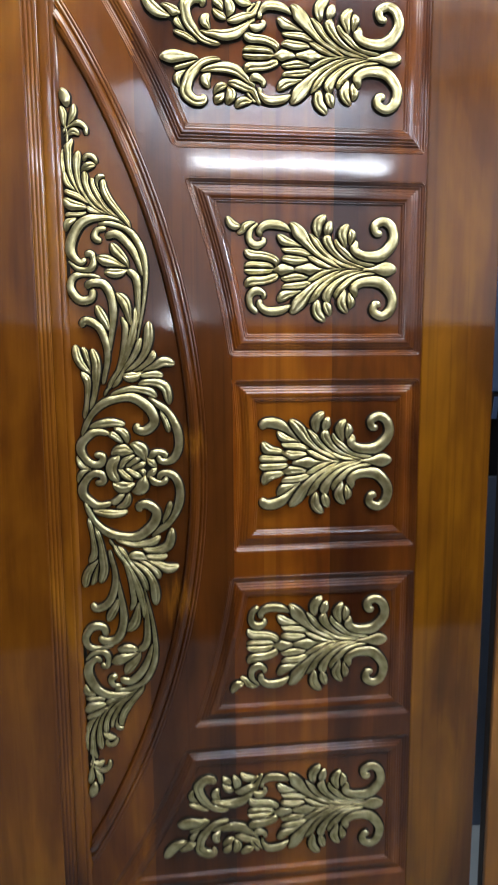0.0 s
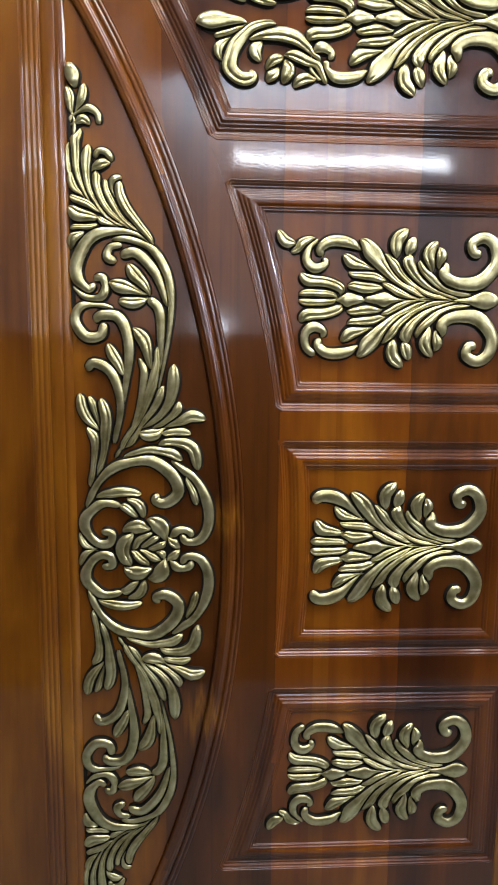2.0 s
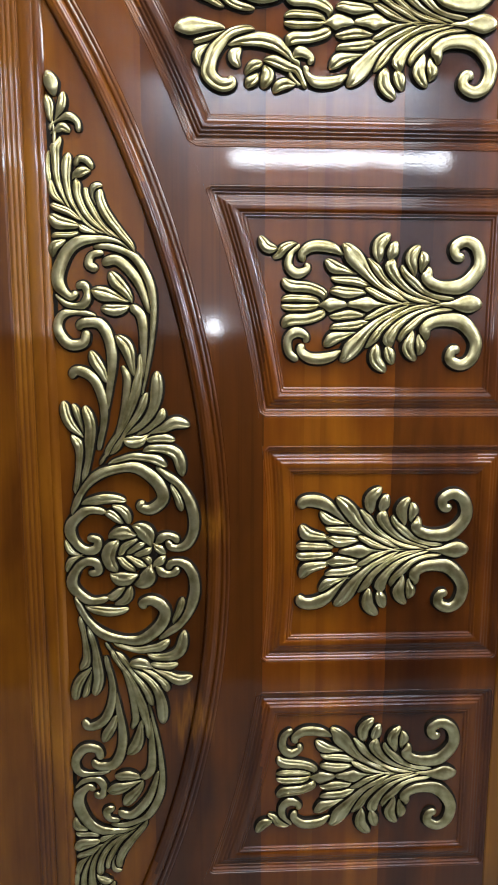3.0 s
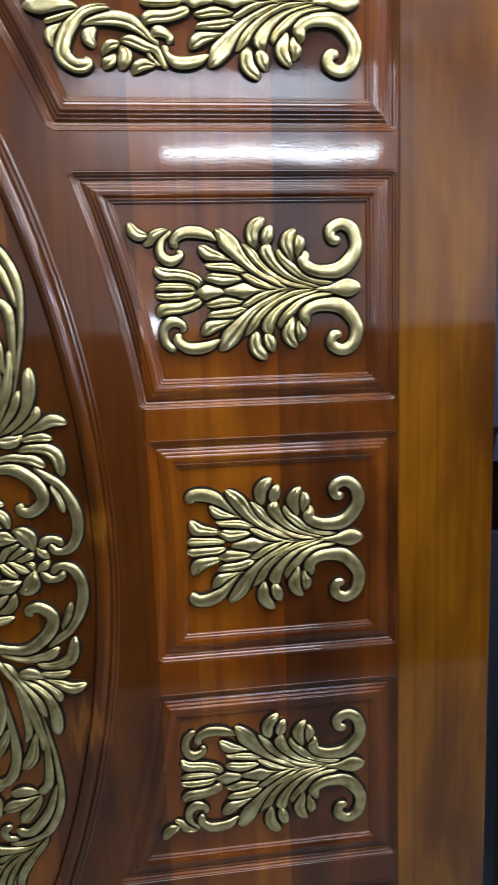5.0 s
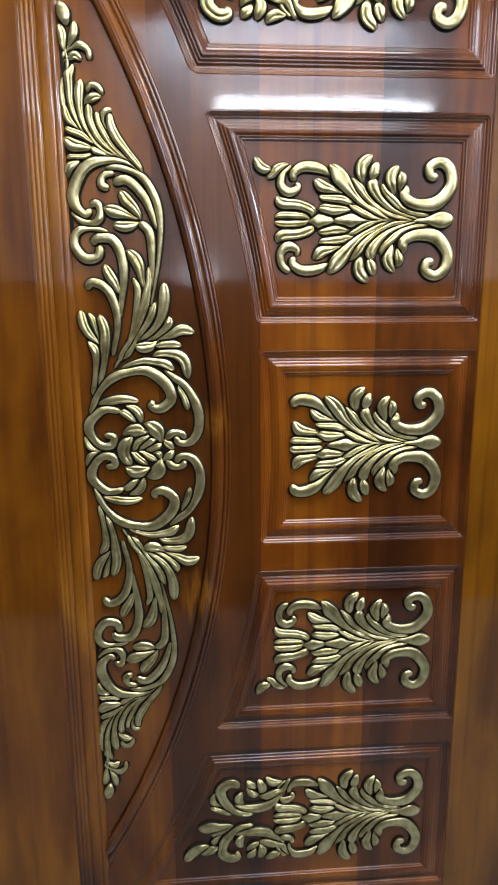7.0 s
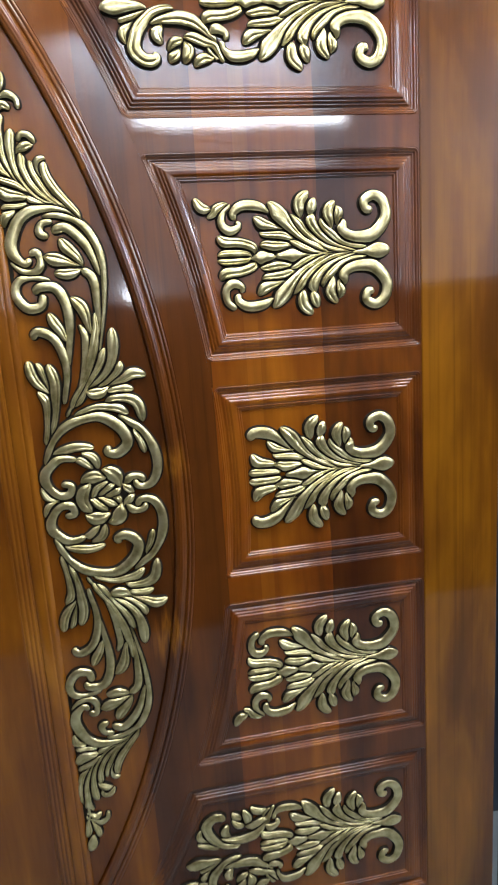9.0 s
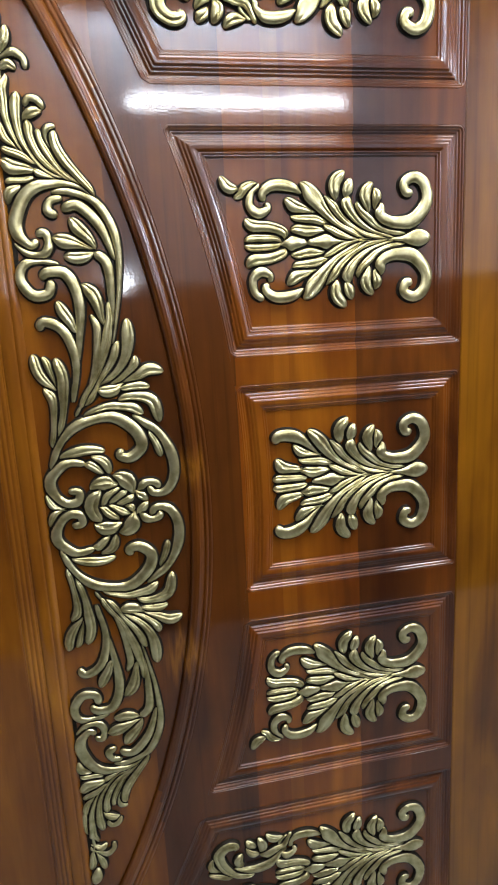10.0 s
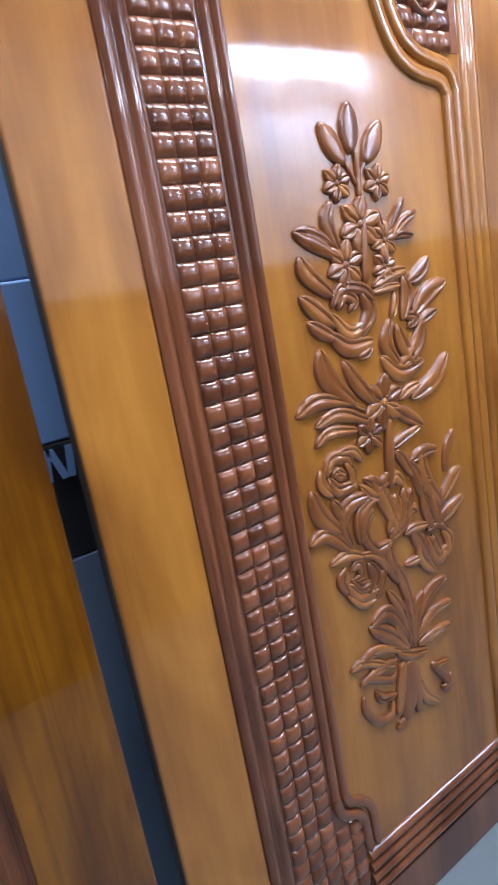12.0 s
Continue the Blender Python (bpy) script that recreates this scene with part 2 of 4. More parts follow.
def spine(points, flip=1, grow=0.0, curl=False, blunt=0.5):
    """The run of a carved stroke along (x, z, width) rows in millimetres: places, widths and sideways directions in metres."""
    points = [tuple(p) for p in points]
    for end, inner in ((0, 1), (-1, -2)):  # a curl ends in a fat round knob, a leaf in a blunt tip
        (x0, z0, w0), (x1, z1, w1) = points[end], points[inner]
        if curl and w1 >= 7 and math.hypot(x1 - x0, z1 - z0) < 24:
            points[end] = (x0, z0, max(w0, 0.85 * w1))
        elif not curl:
            on = 0.22 * w1 / max(math.hypot(x1 - x0, z1 - z0), 1.0)
            points[end] = (x0 + on * (x0 - x1), z0 + on * (z0 - z1), max(w0, blunt * w1))
    n = max(14, 6 * (len(points) - 1))
    knots = catmull(points, 60)
    u = np.linspace(0, 1, n + 1)
    u = 60 * (0.35 * u + 0.65 * 0.5 * (1 - np.cos(np.pi * u)))
    run = np.stack([np.interp(u, np.arange(61), knots[:, c]) for c in range(3)], 1)
    xz, w = run[:, :2] / 1000.0, np.maximum(run[:, 2] / 1000.0, 0.0015) + grow
    gone = np.concatenate([[0], np.cumsum(np.linalg.norm(np.diff(xz, axis=0), axis=1))])
    for far, tip in ((gone, w[0]), (gone[-1] - gone, w[-1])):
        reach = max(0.62 * tip, 0.003) * (1.0 if curl else 1.8)
        w = w * np.sqrt(np.clip(1 - np.clip(1 - (far + 0.0002) / reach, 0, 1) ** 2, 0.0004, 1))
    xz = xz * (1, flip)
    turn = 1 if flip > 0 else -1
    tang = np.gradient(xz, axis=0)
    tang /= np.maximum(np.linalg.norm(tang, axis=1), 1e-9)[:, None]
    side = np.stack([-tang[:, 1], tang[:, 0]], 1)
    side *= turn
    return xz, w, side, turn


def share(runs, own, crease):
    """Half widths of stroke `own` to both sides, cut back where a neighbour begins, so that a crease is left between them."""
    xz, w, side, _ = runs[own]
    others = [k for k in range(len(runs)) if k != own and np.hypot(*(runs[k][0].mean(0) - xz.mean(0))) < 0.16]
    if not others:
        return w / 2, w / 2
    P = np.concatenate([runs[k][0] for k in others])
    H = np.concatenate([runs[k][1] for k in others]) / 2
    halves = []
    for way in (-1, 1):
        free = np.ones(len(w), bool)
        out = np.zeros(len(w))
        for f in np.linspace(0.0, 1.0, 11):
            at = xz + way * side * (w * 0.5 * f)[:, None]
            gap = np.min(np.hypot(at[:, None, 0] - P[None, :, 0], at[:, None, 1] - P[None, :, 1]) - H[None, :], axis=1)
            free &= gap > (f - 1.0) * w / 2 - 0.0002
            out = np.where(free, w * 0.5 * f, out)
        cut = out < 0.47 * w
        out = np.where(cut, np.maximum(out - crease, 0.0002), out)
        soft = np.convolve(np.pad(out, 1, mode="edge"), (0.25, 0.5, 0.25), "valid")
        halves.append(np.minimum(soft, w / 2))
    return halves


def carve(run, high=None, lean=0.0, ridge=0.0, halves=None):
    """One carved stroke: a tapering rounded limb along a spine, standing proud towards -y."""
    xz, w, side, turn = run
    n = len(w) - 1
    low, far_side = halves if halves else (w / 2, w / 2)
    m = 13
    verts, faces = [], []
    for i in range(n + 1):
        wide = low[i] + far_side[i]
        up = high if high is not None else min(0.0085, 0.0022 + 0.40 * wide)
        for k in range(m):
            a = math.pi * k / (m - 1)
            across = -math.cos(a) * 0.5
            lift = math.sin(a) ** 0.55
            if ridge:
                lift *= 1 - ridge * math.exp(-((across - 0.12) / 0.09) ** 2)
            px = xz[i] + side[i] * ((far_side[i] - low[i]) / 2 + wide * (across + lean * 0.12 * lift))
            verts.append((px[0], -up * lift, px[1]))
    for i in range(n):
        for k in range(m - 1):
            faces.append((i * m + k, i * m + k + 1, (i + 1) * m + k + 1, (i + 1) * m + k))
    faces.append(tuple(range(m))[::-1])
    faces.append(tuple(n * m + k for k in range(m)))
    return verts, [f if turn < 0 else f[::-1] for f in faces]

# ---- the setting ----
floor = slab("floor", (-3.2, -3.1, -0.1), (6.2, 2.6, -0.003), GROUT, bevel=0)
tagged(floor, "glossy white tiled showroom floor", "floor", kind="structure")
for nm, lo, hi, mat, lab in (
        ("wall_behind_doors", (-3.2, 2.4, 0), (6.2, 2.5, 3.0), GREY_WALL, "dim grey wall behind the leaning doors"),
        ("wall_facing_doors", (-3.2, -3.0, 1.45), (6.2, -2.9, 3.0), WHITE_WALL, "white painted wall facing the doors"),
        ("dado_facing_doors", (-3.2, -3.0, 0), (6.2, -2.88, 1.45), DADO, "grey brown lower wall facing the doors"),
        ("wall_west", (-3.2, -2.9, 0), (-3.1, 2.4, 3.0), SIDE_WALL, "grey painted side wall"),
        ("wall_east", (6.1, -2.9, 0), (6.2, 2.4, 3.0), SIDE_WALL, "grey painted side wall")):
    tagged(slab(nm, lo, hi, mat, bevel=0), lab, "wall", kind="structure")
# unseen block, added to darken the reflections and shade the doors' lower parts
tagged(slab("dark_standin", (-3.0, -2.0, 0), (6.0, -1.5, 1.38), DARK_BLOCK, bevel=0), "low dark brown block standing in for unseen dark things facing the doors", "wall", kind="structure")
ceiling = slab("ceiling", (-3.2, -3.0, 3.0), (6.2, 2.5, 3.1), CEILING, bevel=0)
tagged(ceiling, "plain white ceiling", "ceiling", kind="structure")
# battens added for the two fill lamps behind the doors
for x, y0, y1, half in ((0.72, 0.09, 0.25, 0.06), (0.1, 0.98, 1.92, 0.06)):
    fitting = thing("ceiling_light", "unseen white batten added for a fill lamp on the ceiling", "lamp", (x, y0, 2.94), "tube lights on the ceiling")
    slab("batten", (-half, 0, 0), (half, y1 - y0, 0.06), BATTEN, fitting)
# unseen panel housings; the first one belongs to the added front fill
for x, y, across, along in ((0.9, -1.9, 1.22, 0.17), (0.0, -0.675, 0.78, 0.30), (1.95, -0.675, 0.73, 0.30)):
    fitting = thing("ceiling_light", "unseen wide white light panel on the ceiling", "lamp", (x, y, 2.94), "light panels on the ceiling")
    slab("housing", (-across, -along, 0), (across, along, 0.06), BATTEN, fitting)
# battens added for the fill lamps that brighten the facing wall
for x, half in ((0.45, 0.77), (3.7, 0.62)):
    fitting = thing("ceiling_light", "unseen white batten added for a fill lamp on the ceiling", "lamp", (x, -2.71, 2.94), "tube lights on the ceiling")
    slab("batten", (-half, -0.06, 0), (half, 0.06, 0.06), BATTEN, fitting)
    # unseen board added to block the fill lamp's light and reflection
    slab("light_shield", (-half - 0.08, 0.09, -0.19), (half + 0.08, 0.11, 0.06), BATTEN, fitting, "added white board that keeps the fill lamp off the doors")
for x0, x1, z, r in ((0.10, 1.32, 2.42, 0.022), (3.10, 4.30, 2.74, 0.045)):
    fitting = thing("tube_light", "lit white tube light on a wall batten", "lamp", (x0, -2.9, z), "tube lights on the wall")
    slab("batten", (-0.03, 0, -0.045), (x1 - x0 + 0.03, 0.035, 0.045), BATTEN, fitting)
    ends = [[(x, 0.035 + r + r * math.cos(a), r * math.sin(a)) for a in np.linspace(0, 2 * math.pi, 13)[:-1]] for x in (0.0, x1 - x0)]
    loft("tube", ends, TUBE, fitting, "glowing white tube", closed=True, sharp=60)

bulb = thing("wall_lamp", "small round lit wall lamp", "lamp", (-0.02, -2.9, 1.47))
rings = [[(0.045 * math.sin(t) * math.cos(p), 0.06 - 0.045 * math.cos(t), 0.045 * math.sin(t) * math.sin(p)) for p in np.linspace(0, 2 * math.pi, 17)[:-1]] for t in np.linspace(0.05, 3.09, 10)]
loft("globe", rings, TUBE, bulb, "glowing globe", closed=True, sharp=80)
slab("base", (-0.03, 0, -0.03), (0.03, 0.02, 0.03), BATTEN, bulb)

# ---- carved entrance door ----
LEFT, RIGHT, TOP, MID = -0.425, 0.598, 2.1, 1.043
HUB = -1.458  # centre of all the arcs, on the door's middle height
R_A, R_A2, R_B = 1.46, 1.496, 1.55


def arc_x(r, z):
    return HUB + math.sqrt(max(r * r - (z - MID) ** 2, 0.0))


door = thing("entrance_door", "varnished teak door with gold carved vine and five gold-carved panels", "door")
slab("core", (LEFT + 0.004, 0.012, 0.0), (RIGHT, 0.040, TOP), DARK_EDGE, door)
slab("stile", (LEFT, -0.0025, 0.0), (-0.262, 0.038, TOP), TEAK, door, "plain wide brown stile", 0.003)
slab("stile", (0.450, 0.0, 0.0), (RIGHT, 0.0118, TOP), TEAK_GOLD, door, "golden brown stile with streaky grain", 0.003)


def arc_plate(name, left, right, z0, z1, mat, parent, label="", depth=0.0, steps=60):
    """A flat plate between two edges given as functions of height."""
    rings = []
    for i in range(steps + 1):
        z = z0 + (z1 - z0) * i / steps
        a, b = left(z), right(z)
        rings.append([(a, 0.012, z), (a, depth, z), (a + (b - a) * 0.33, depth, z), (a + (b - a) * 0.67, depth, z), (b, depth, z), (b, 0.012, z)])
    return loft(name, rings, mat, parent, label, sharp=30)


# glue lines of the planks behind all the panels
SEAMS = (-0.0806, 0.0860, 0.1445, 0.1680, 0.2757, 0.3230)
PLANKS = (TEAK_WARM, TEAK_BURL, TEAK_LIGHT, TEAK_STRIP, TEAK_LIGHT, TEAK_DARK, TEAK_MID)


def planks(name, left, right, z0, z1, parent, steps, depth=0.0):
    """A plate of planks that meet at the glue lines."""
    edges = [left] + [lambda z, x=x: min(max(x, left(z)), right(z)) for x in SEAMS] + [right]
    levels = [z0 + (z1 - z0) * k / steps for k in range(steps + 1)]
    for a, b, mat in zip(edges, edges[1:], PLANKS):
        wide = [z for z in levels if b(z) - a(z) > 1e-5]
        if wide:
            arc_plate(name, a, b, z0, z1, mat, parent, steps=steps, depth=depth)


# curved band and the rails between the panels
planks("curved_stile", lambda z: arc_x(R_A2, z), lambda z: arc_x(R_B, z), 0.001, TOP - 0.001, door, 60)
PANELS = [(MID + 0.571, MID + 0.893), (MID + 0.204, MID + 0.523), (MID - 0.1715, MID + 0.1625), (MID - 0.531, MID - 0.221), (MID - 0.898, MID - 0.575)]
PR = 0.450
gaps = [(PANELS[0][1], TOP)] + [(PANELS[i + 1][1], PANELS[i][0]) for i in range(4)] + [(0.0, PANELS[4][0])]
for z0, z1 in gaps:
    planks("rail_plank", lambda z: arc_x(R_B, z), lambda z: PR, z0, z1, door, 12)

# curved moulding of the vine panel: groove, fat round, two fine beads
prof = [(0.0, -0.002), (0.0012, -0.004), (0.0025, -0.001)]
prof += [(0.003 + 0.018 * k / 32, 0.0052 * math.sin(math.pi * (0.08 + 0.86 * k / 32)) ** 0.7 + 0.0004 * abs(math.sin(4 * math.pi * k / 32))) for k in range(33)]
prof += [(0.0225, -0.001)] + beads(0.023, 2, 0.0062, 0.0015, -0.0005) + [(0.036, 0.0)]
rings = []
for i in range(121):
    a = math.asin((TOP - MID - 0.002) / R_A) * (2 * i / 120 - 1)
    ring = [(HUB + (R_A + d) * math.cos(a), -h, MID + (R_A + d) * math.sin(a)) for d, h in prof]
    rings.append([(x, y if x > -0.2075 else 0.004, z) for x, y, z in ring])  # it runs out under the straight moulding
moulding = loft("curved_moulding", rings, TEAK_WARM, door, "curved beaded moulding", sharp=50)
moulding.data.materials.append(TEAK_BURL)
for poly in moulding.data.polygons:
    poly.material_index = int(poly.center.x > SEAMS[0])

# straight moulding on the other side of the vine panel
prof = [(0.0, 0.0005), (0.001, 0.0)] + beads(0.001, 3, 0.0070, 0.0020, 0.0, 8) + [(0.0225, 0.0008), (0.0240, -0.0012), (0.0255, 0.0008)]
prof += [(0.0265 + 0.016 * k / 6, 0.0018 + 0.0010 * math.sin(math.pi * k / 6)) for k in range(7)]
prof += [(0.0430, 0.0008)] + [(0.0435 + 0.0105 * k / 8, 0.0030 * math.sin(math.pi * (0.12 + 0.8 * k / 8)) - 0.004 * (k / 8) ** 2) for k in range(9)] + [(0.0555, -0.0055)]
loft("straight_moulding", [[(-0.262 + d, -0.65 * h - 0.0010, z) for d, h in prof] for z in np.linspace(0.002, TOP - 0.002, 30)], TEAK, door, "straight beaded moulding", sharp=50)

# field of the vine panel
tip = math.sqrt(R_A ** 2 - (-0.209 - HUB) ** 2)
planks("vine_field", lambda z: -0.209, lambda z: arc_x(R_A + 0.001, z), MID - tip, MID + tip, door, 60, 0.004)


def panel_ring(z0, z1, d, y, round_corner):
    """The outline of a panel drawn in by d: straight on three sides, an arc on the fourth, with rounded corners."""
    r = R_B + d
    lo, hi, rt = z0 + d, z1 - d, PR - 1.07 * d
    c = max(0.0015, round_corner - d)
    pts = []
    def run(z):
        first = arc_x(r, z) + c
        stops = (first,) + tuple(max(x, first + 0.0001 * (k + 1)) for k, x in enumerate(SEAMS)) + (rt - c,)
        return [a + (b - a) * k / 3 for a, b in zip(stops, stops[1:]) for k in range(3)] + [stops[-1]]
    pts += [(x, lo) for x in run(lo)]
    pts += [(rt - c + c * math.sin(a), lo + c - c * math.cos(a)) for a in (0.4, 0.8, 1.2)]
    for k in range(9):
        pts.append((rt, lo + c + (hi - lo - 2 * c) * k / 8))
    pts += [(rt - c + c * math.cos(a), hi - c + c * math.sin(a)) for a in (0.4, 0.8, 1.2)]
    pts += [(x, hi) for x in reversed(run(hi))]
    for k in range(25):
        z = hi - c * 0.7 + (lo - hi + 1.4 * c) * k / 24
        pts.append((arc_x(r, z) + 0.0003 * (k in (0, 24)), z))
    return [(x, y, z) for x, z in pts]


# from the rim inwards: three reeds down a slope, a hollow, three reeds up again, a flat and a double bead down to the field
edge = [(0.0, 0.0)]
for i in range(3):
    for k in range(6):
        d = 0.0003 + 0.0038 * (i + 0.05 + 0.9 * k / 5)
        edge.append((d, -0.0026 * (1 - math.cos(math.pi * d / 0.0117)) - 0.0006 + 0.0009 * math.sin(math.pi * k / 5)))
edge += [(0.0120, -0.0058), (0.0130, -0.0058)]
for i in range(3):
    for k in range(6):
        u = (i + 0.04 + 0.92 * k / 5) / 3
        edge.append((0.0132 + 0.0150 * u, -0.0058 + 0.0060 * u + 0.0008 * math.sin(math.pi * k / 5)))
edge += [(0.0288, 0.0001), (0.0345, 0.0002), (0.0352, -0.0005)]
for i in range(2):
    for k in range(5):
        u = (i + 0.05 + 0.9 * k / 4) / 2
        edge.append((0.0355 + 0.0070 * u, -0.0004 - 0.0034 * u + 0.0010 * math.sin(math.pi * k / 4)))
edge += [(0.043, -0.0041)]
FIELD = 0.004
panel_objects = []
for z0, z1 in PANELS:
    rings = [panel_ring(z0, z1, 0.0, 0.0, 0.0)] + [panel_ring(z0, z1, d, -h, 0.010) for d, h in edge]
    frame_part = loft("raised_panel", rings, TEAK_WARM, door, closed=True, sharp=50)
    for mat in PLANKS[1:]:
        frame_part.data.materials.append(mat)
    for poly in frame_part.data.polygons:
        poly.material_index = sum(poly.center.x > x for x in SEAMS)
    planks("field_plank", lambda z: arc_x(R_B + 0.043, z), lambda z: PR - 0.046, z0 + 0.043, z1 - 0.043, frame_part, 16, FIELD)
    panel_objects.append(frame_part)

# ---- carved ornament: rows of (x, height, width) in millimetres from the ornament's anchor ----
FAN = []
FAN.append(('scroll', (-72, 52, 5), (-72, 32, 17.5), (-52, 21, 21.5), (-20, 26, 21.5), (1, 51, 19), (-3, 76, 17.5), (-19, 86, 16), (-35, 78, 15), (-32, 65, 13.5), (-20, 65, 6.5)))
FAN.append(('leaf', (-142, 59, 4), (-143, 79, 13.5), (-129, 94, 3)))
FAN.append(('leaf', (-126, 54, 3), (-122, 74, 12), (-118, 83, 3)))
FAN.append(('leaf', (-51, 2, 2.5), (-96, 19, 9.5), (-124, 44, 15), (-122, 63, 4)))
FAN.append(('leaf', (-92, 39, 3), (-97, 61, 13.5), (-86, 78, 3)))
FAN.append(('leaf', (-79, 44, 3), (-78, 61, 10.5), (-81, 70, 3)))
FAN.append(('leaf', (-34, 7, 3), (-76, 15, 11), (-101, 39, 13.5), (-107, 51, 3)))
FAN.append(('leaf', (-156, 59, 3), (-137, 33, 16), (-100, 9, 9), (-59, 0, 2.5)))
FAN.append(('leaf', (-190, 78, 3.5), (-170, 54, 22.5), (-139, 26, 15), (-100, 4, 5)))
FAN.append(('leaf', (-215, 58, 3), (-200, 45, 15), (-183, 41, 9), (-171, 41, 3)))
FAN.append(('petal', (-206, 35, 4.5), (-185, 33, 14.5), (-163, 28, 10.5), (-154, 25, 3)))
FAN.append(('petal', (-207, 17, 5), (-188, 15, 14.5), (-162, 14, 3)))
FAN.append(('petal', (-158, 22, 3), (-138, 10, 12.5), (-114, 1, 7), (-87, -1, 2.5)))
FAN_LOOP = []
FAN_LOOP.append(('scroll', (-186, 65, 3.5), (-212, 76, 15), (-236, 77, 15), (-250, 67, 11.5), (-248, 56, 4.5)))
FAN_LOOP.append(('scroll', (-254, 80, 3), (-267, 69, 10.5), (-269, 50, 12), (-257, 40, 14.5), (-243, 46, 9), (-244, 55, 4)))
FAN_LOOP.append(('petal', (-275, 32, 3.5), (-267, 24, 12), (-240, 20, 11), (-221, 12, 11), (-219, 5, 4.5)))
FAN_LOOP.append(('petal', (-276, 4, 5), (-255, 4, 13.5), (-234, 4, 12), (-223, -1, 3)))
FAN_TAIL = []
FAN_TAIL.append(('leaf', (-308, 89, 3), (-300, 76, 11), (-285, 72, 5.5)))
FAN_TAIL.append(('leaf', (-289, 62, 3), (-276, 72, 10.5), (-259, 80, 3)))
FAN_AXIS = []
FAN_AXIS.append(('bud', (-55, -1, 3), (-31, -1, 10.5), (-11, 0, 23), (4, 0, 5)))
FAN_AXIS.append(('bud', (-185, -3, 3), (-171, -2, 16), (-157, -2, 25), (-140, -2, 9), (-119, -2, 2.5)))
FAN_AXIS_LOOP = []
FAN_AXIS_LOOP.append(('bud', (-224, -3, 4), (-211, -3, 21), (-199, -3, 18.5), (-186, -3, 6)))
FAN_SHORT = []
FAN_SHORT.append(('scroll', (-249, 65, 7.5), (-240, 76, 18), (-217, 74, 20), (-191, 56, 16), (-168, 31, 6)))
FAN_SHORT.append(('petal', (-244, 37, 4), (-234, 23, 15.5), (-209, 18, 10), (-205, 21, 3)))
FAN_SHORT.append(('petal', (-249, 7, 7), (-227, 8, 16), (-200, 6, 7)))
SPRAY = []
SPRAY.append(('leaf', (-320, 13, 5), (-355, 24, 12.5), (-375, 45, 17), (-379, 68, 16), (-365, 82, 13.5), (-350, 81, 13), (-349, 73, 5.5)))
SPRAY.append(('leaf', (-397, 30, 3), (-379, 25, 8.5), (-359, 15, 4)))
SPRAY.append(('leaf', (-389, 58, 3.5), (-392, 46, 10.5), (-379, 32, 4)))
SPRAY.append(('leaf', (-350, 31, 4.5), (-325, 25, 14), (-291, 30, 14.5), (-271, 45, 10.5), (-259, 58, 4)))
SPRAY.append(('leaf', (-339, 58, 5.5), (-345, 48, 12.5), (-338, 36, 5)))
SPRAY.append(('leaf', (-328, 68, 5), (-318, 58, 10.5), (-309, 54, 4)))
SPRAY.append(('petal', (-327, 83, 6), (-321, 76, 13.5), (-315, 69, 5.5)))
SPRAY.append(('leaf', (-306, 84, 4), (-300, 70, 13), (-303, 59, 4)))
SPRAY.append(('leaf', (-303, 51, 4), (-281, 54, 12.5), (-261, 64, 13), (-249, 82, 5)))
SPRAY.append(('leaf', (-291, 89, 4), (-281, 81, 10.5), (-264, 78, 4)))
SPRAY_AXIS = []
SPRAY_AXIS.append(('bud', (-419, -13, 4), (-398, -12, 20), (-379, -13, 12.5), (-359, -13, 2.5)))
SPRAY_TAIL = []
SPRAY_TAIL.append(('leaf', (-448, 82, 5), (-430, 62, 16.5), (-404, 56, 14.5)))
SPRAY_TAIL.append(('leaf', (-416, 70, 5), (-398, 59, 17), (-383, 60, 6)))
VINE = []
VINE.append(('bud', (-195, 635, 3.5), (-198, 648, 15.5), (-202, 660, 4)))
VINE.append(('leaf', (-205, 632, 3), (-201, 617, 8), (-199, 599, 3)))
VINE.append(('leaf', (-183, 636, 3), (-186, 618, 7.5), (-195, 601, 3)))
VINE.append(('scroll', (-164, 587, 4.5), (-166, 600, 7.5), (-179, 607, 10.5), (-195, 601, 7), (-202, 589, 3)))
VINE.append(('leaf', (-177, 588, 4.5), (-187, 593, 8), (-200, 585, 3.5)))
VINE.append(('leaf', (-190, 579, 4), (-197, 564, 10.5), (-197, 537, 10), (-189, 507, 7), (-172, 475, 3)))
VINE.append(('leaf', (-204, 562, 2), (-205, 537, 6.5), (-202, 512, 3)))
VINE.append(('leaf', (-204, 529, 3), (-199, 508, 9), (-185, 492, 3)))
VINE.append(('leaf', (-179, 559, 3), (-183, 530, 10.5), (-175, 494, 9.5), (-153, 465, 7), (-128, 457, 2.5)))
VINE.append(('scroll', (-148, 540, 3.5), (-154, 551, 8.5), (-165, 553, 7.5), (-171, 544, 3.5)))
VINE.append(('leaf', (-152, 539, 4), (-163, 536, 9), (-174, 528, 3.5)))
VINE.append(('leaf', (-170, 527, 3), (-169, 507, 12), (-155, 479, 11.5), (-125, 454, 4)))
VINE.append(('leaf', (-158, 515, 3), (-154, 497, 10.5), (-138, 468, 9.5), (-113, 450, 3)))
VINE.append(('scroll', (-135, 520, 4), (-146, 518, 7.5), (-150, 506, 7.5), (-144, 494, 3)))
VINE.append(('leaf', (-138, 513, 3), (-139, 498, 10.5), (-125, 472, 10.5), (-95, 435, 3.5)))
VINE.append(('leaf', (-203, 493, 4.5), (-186, 488, 12.5), (-164, 475, 4)))
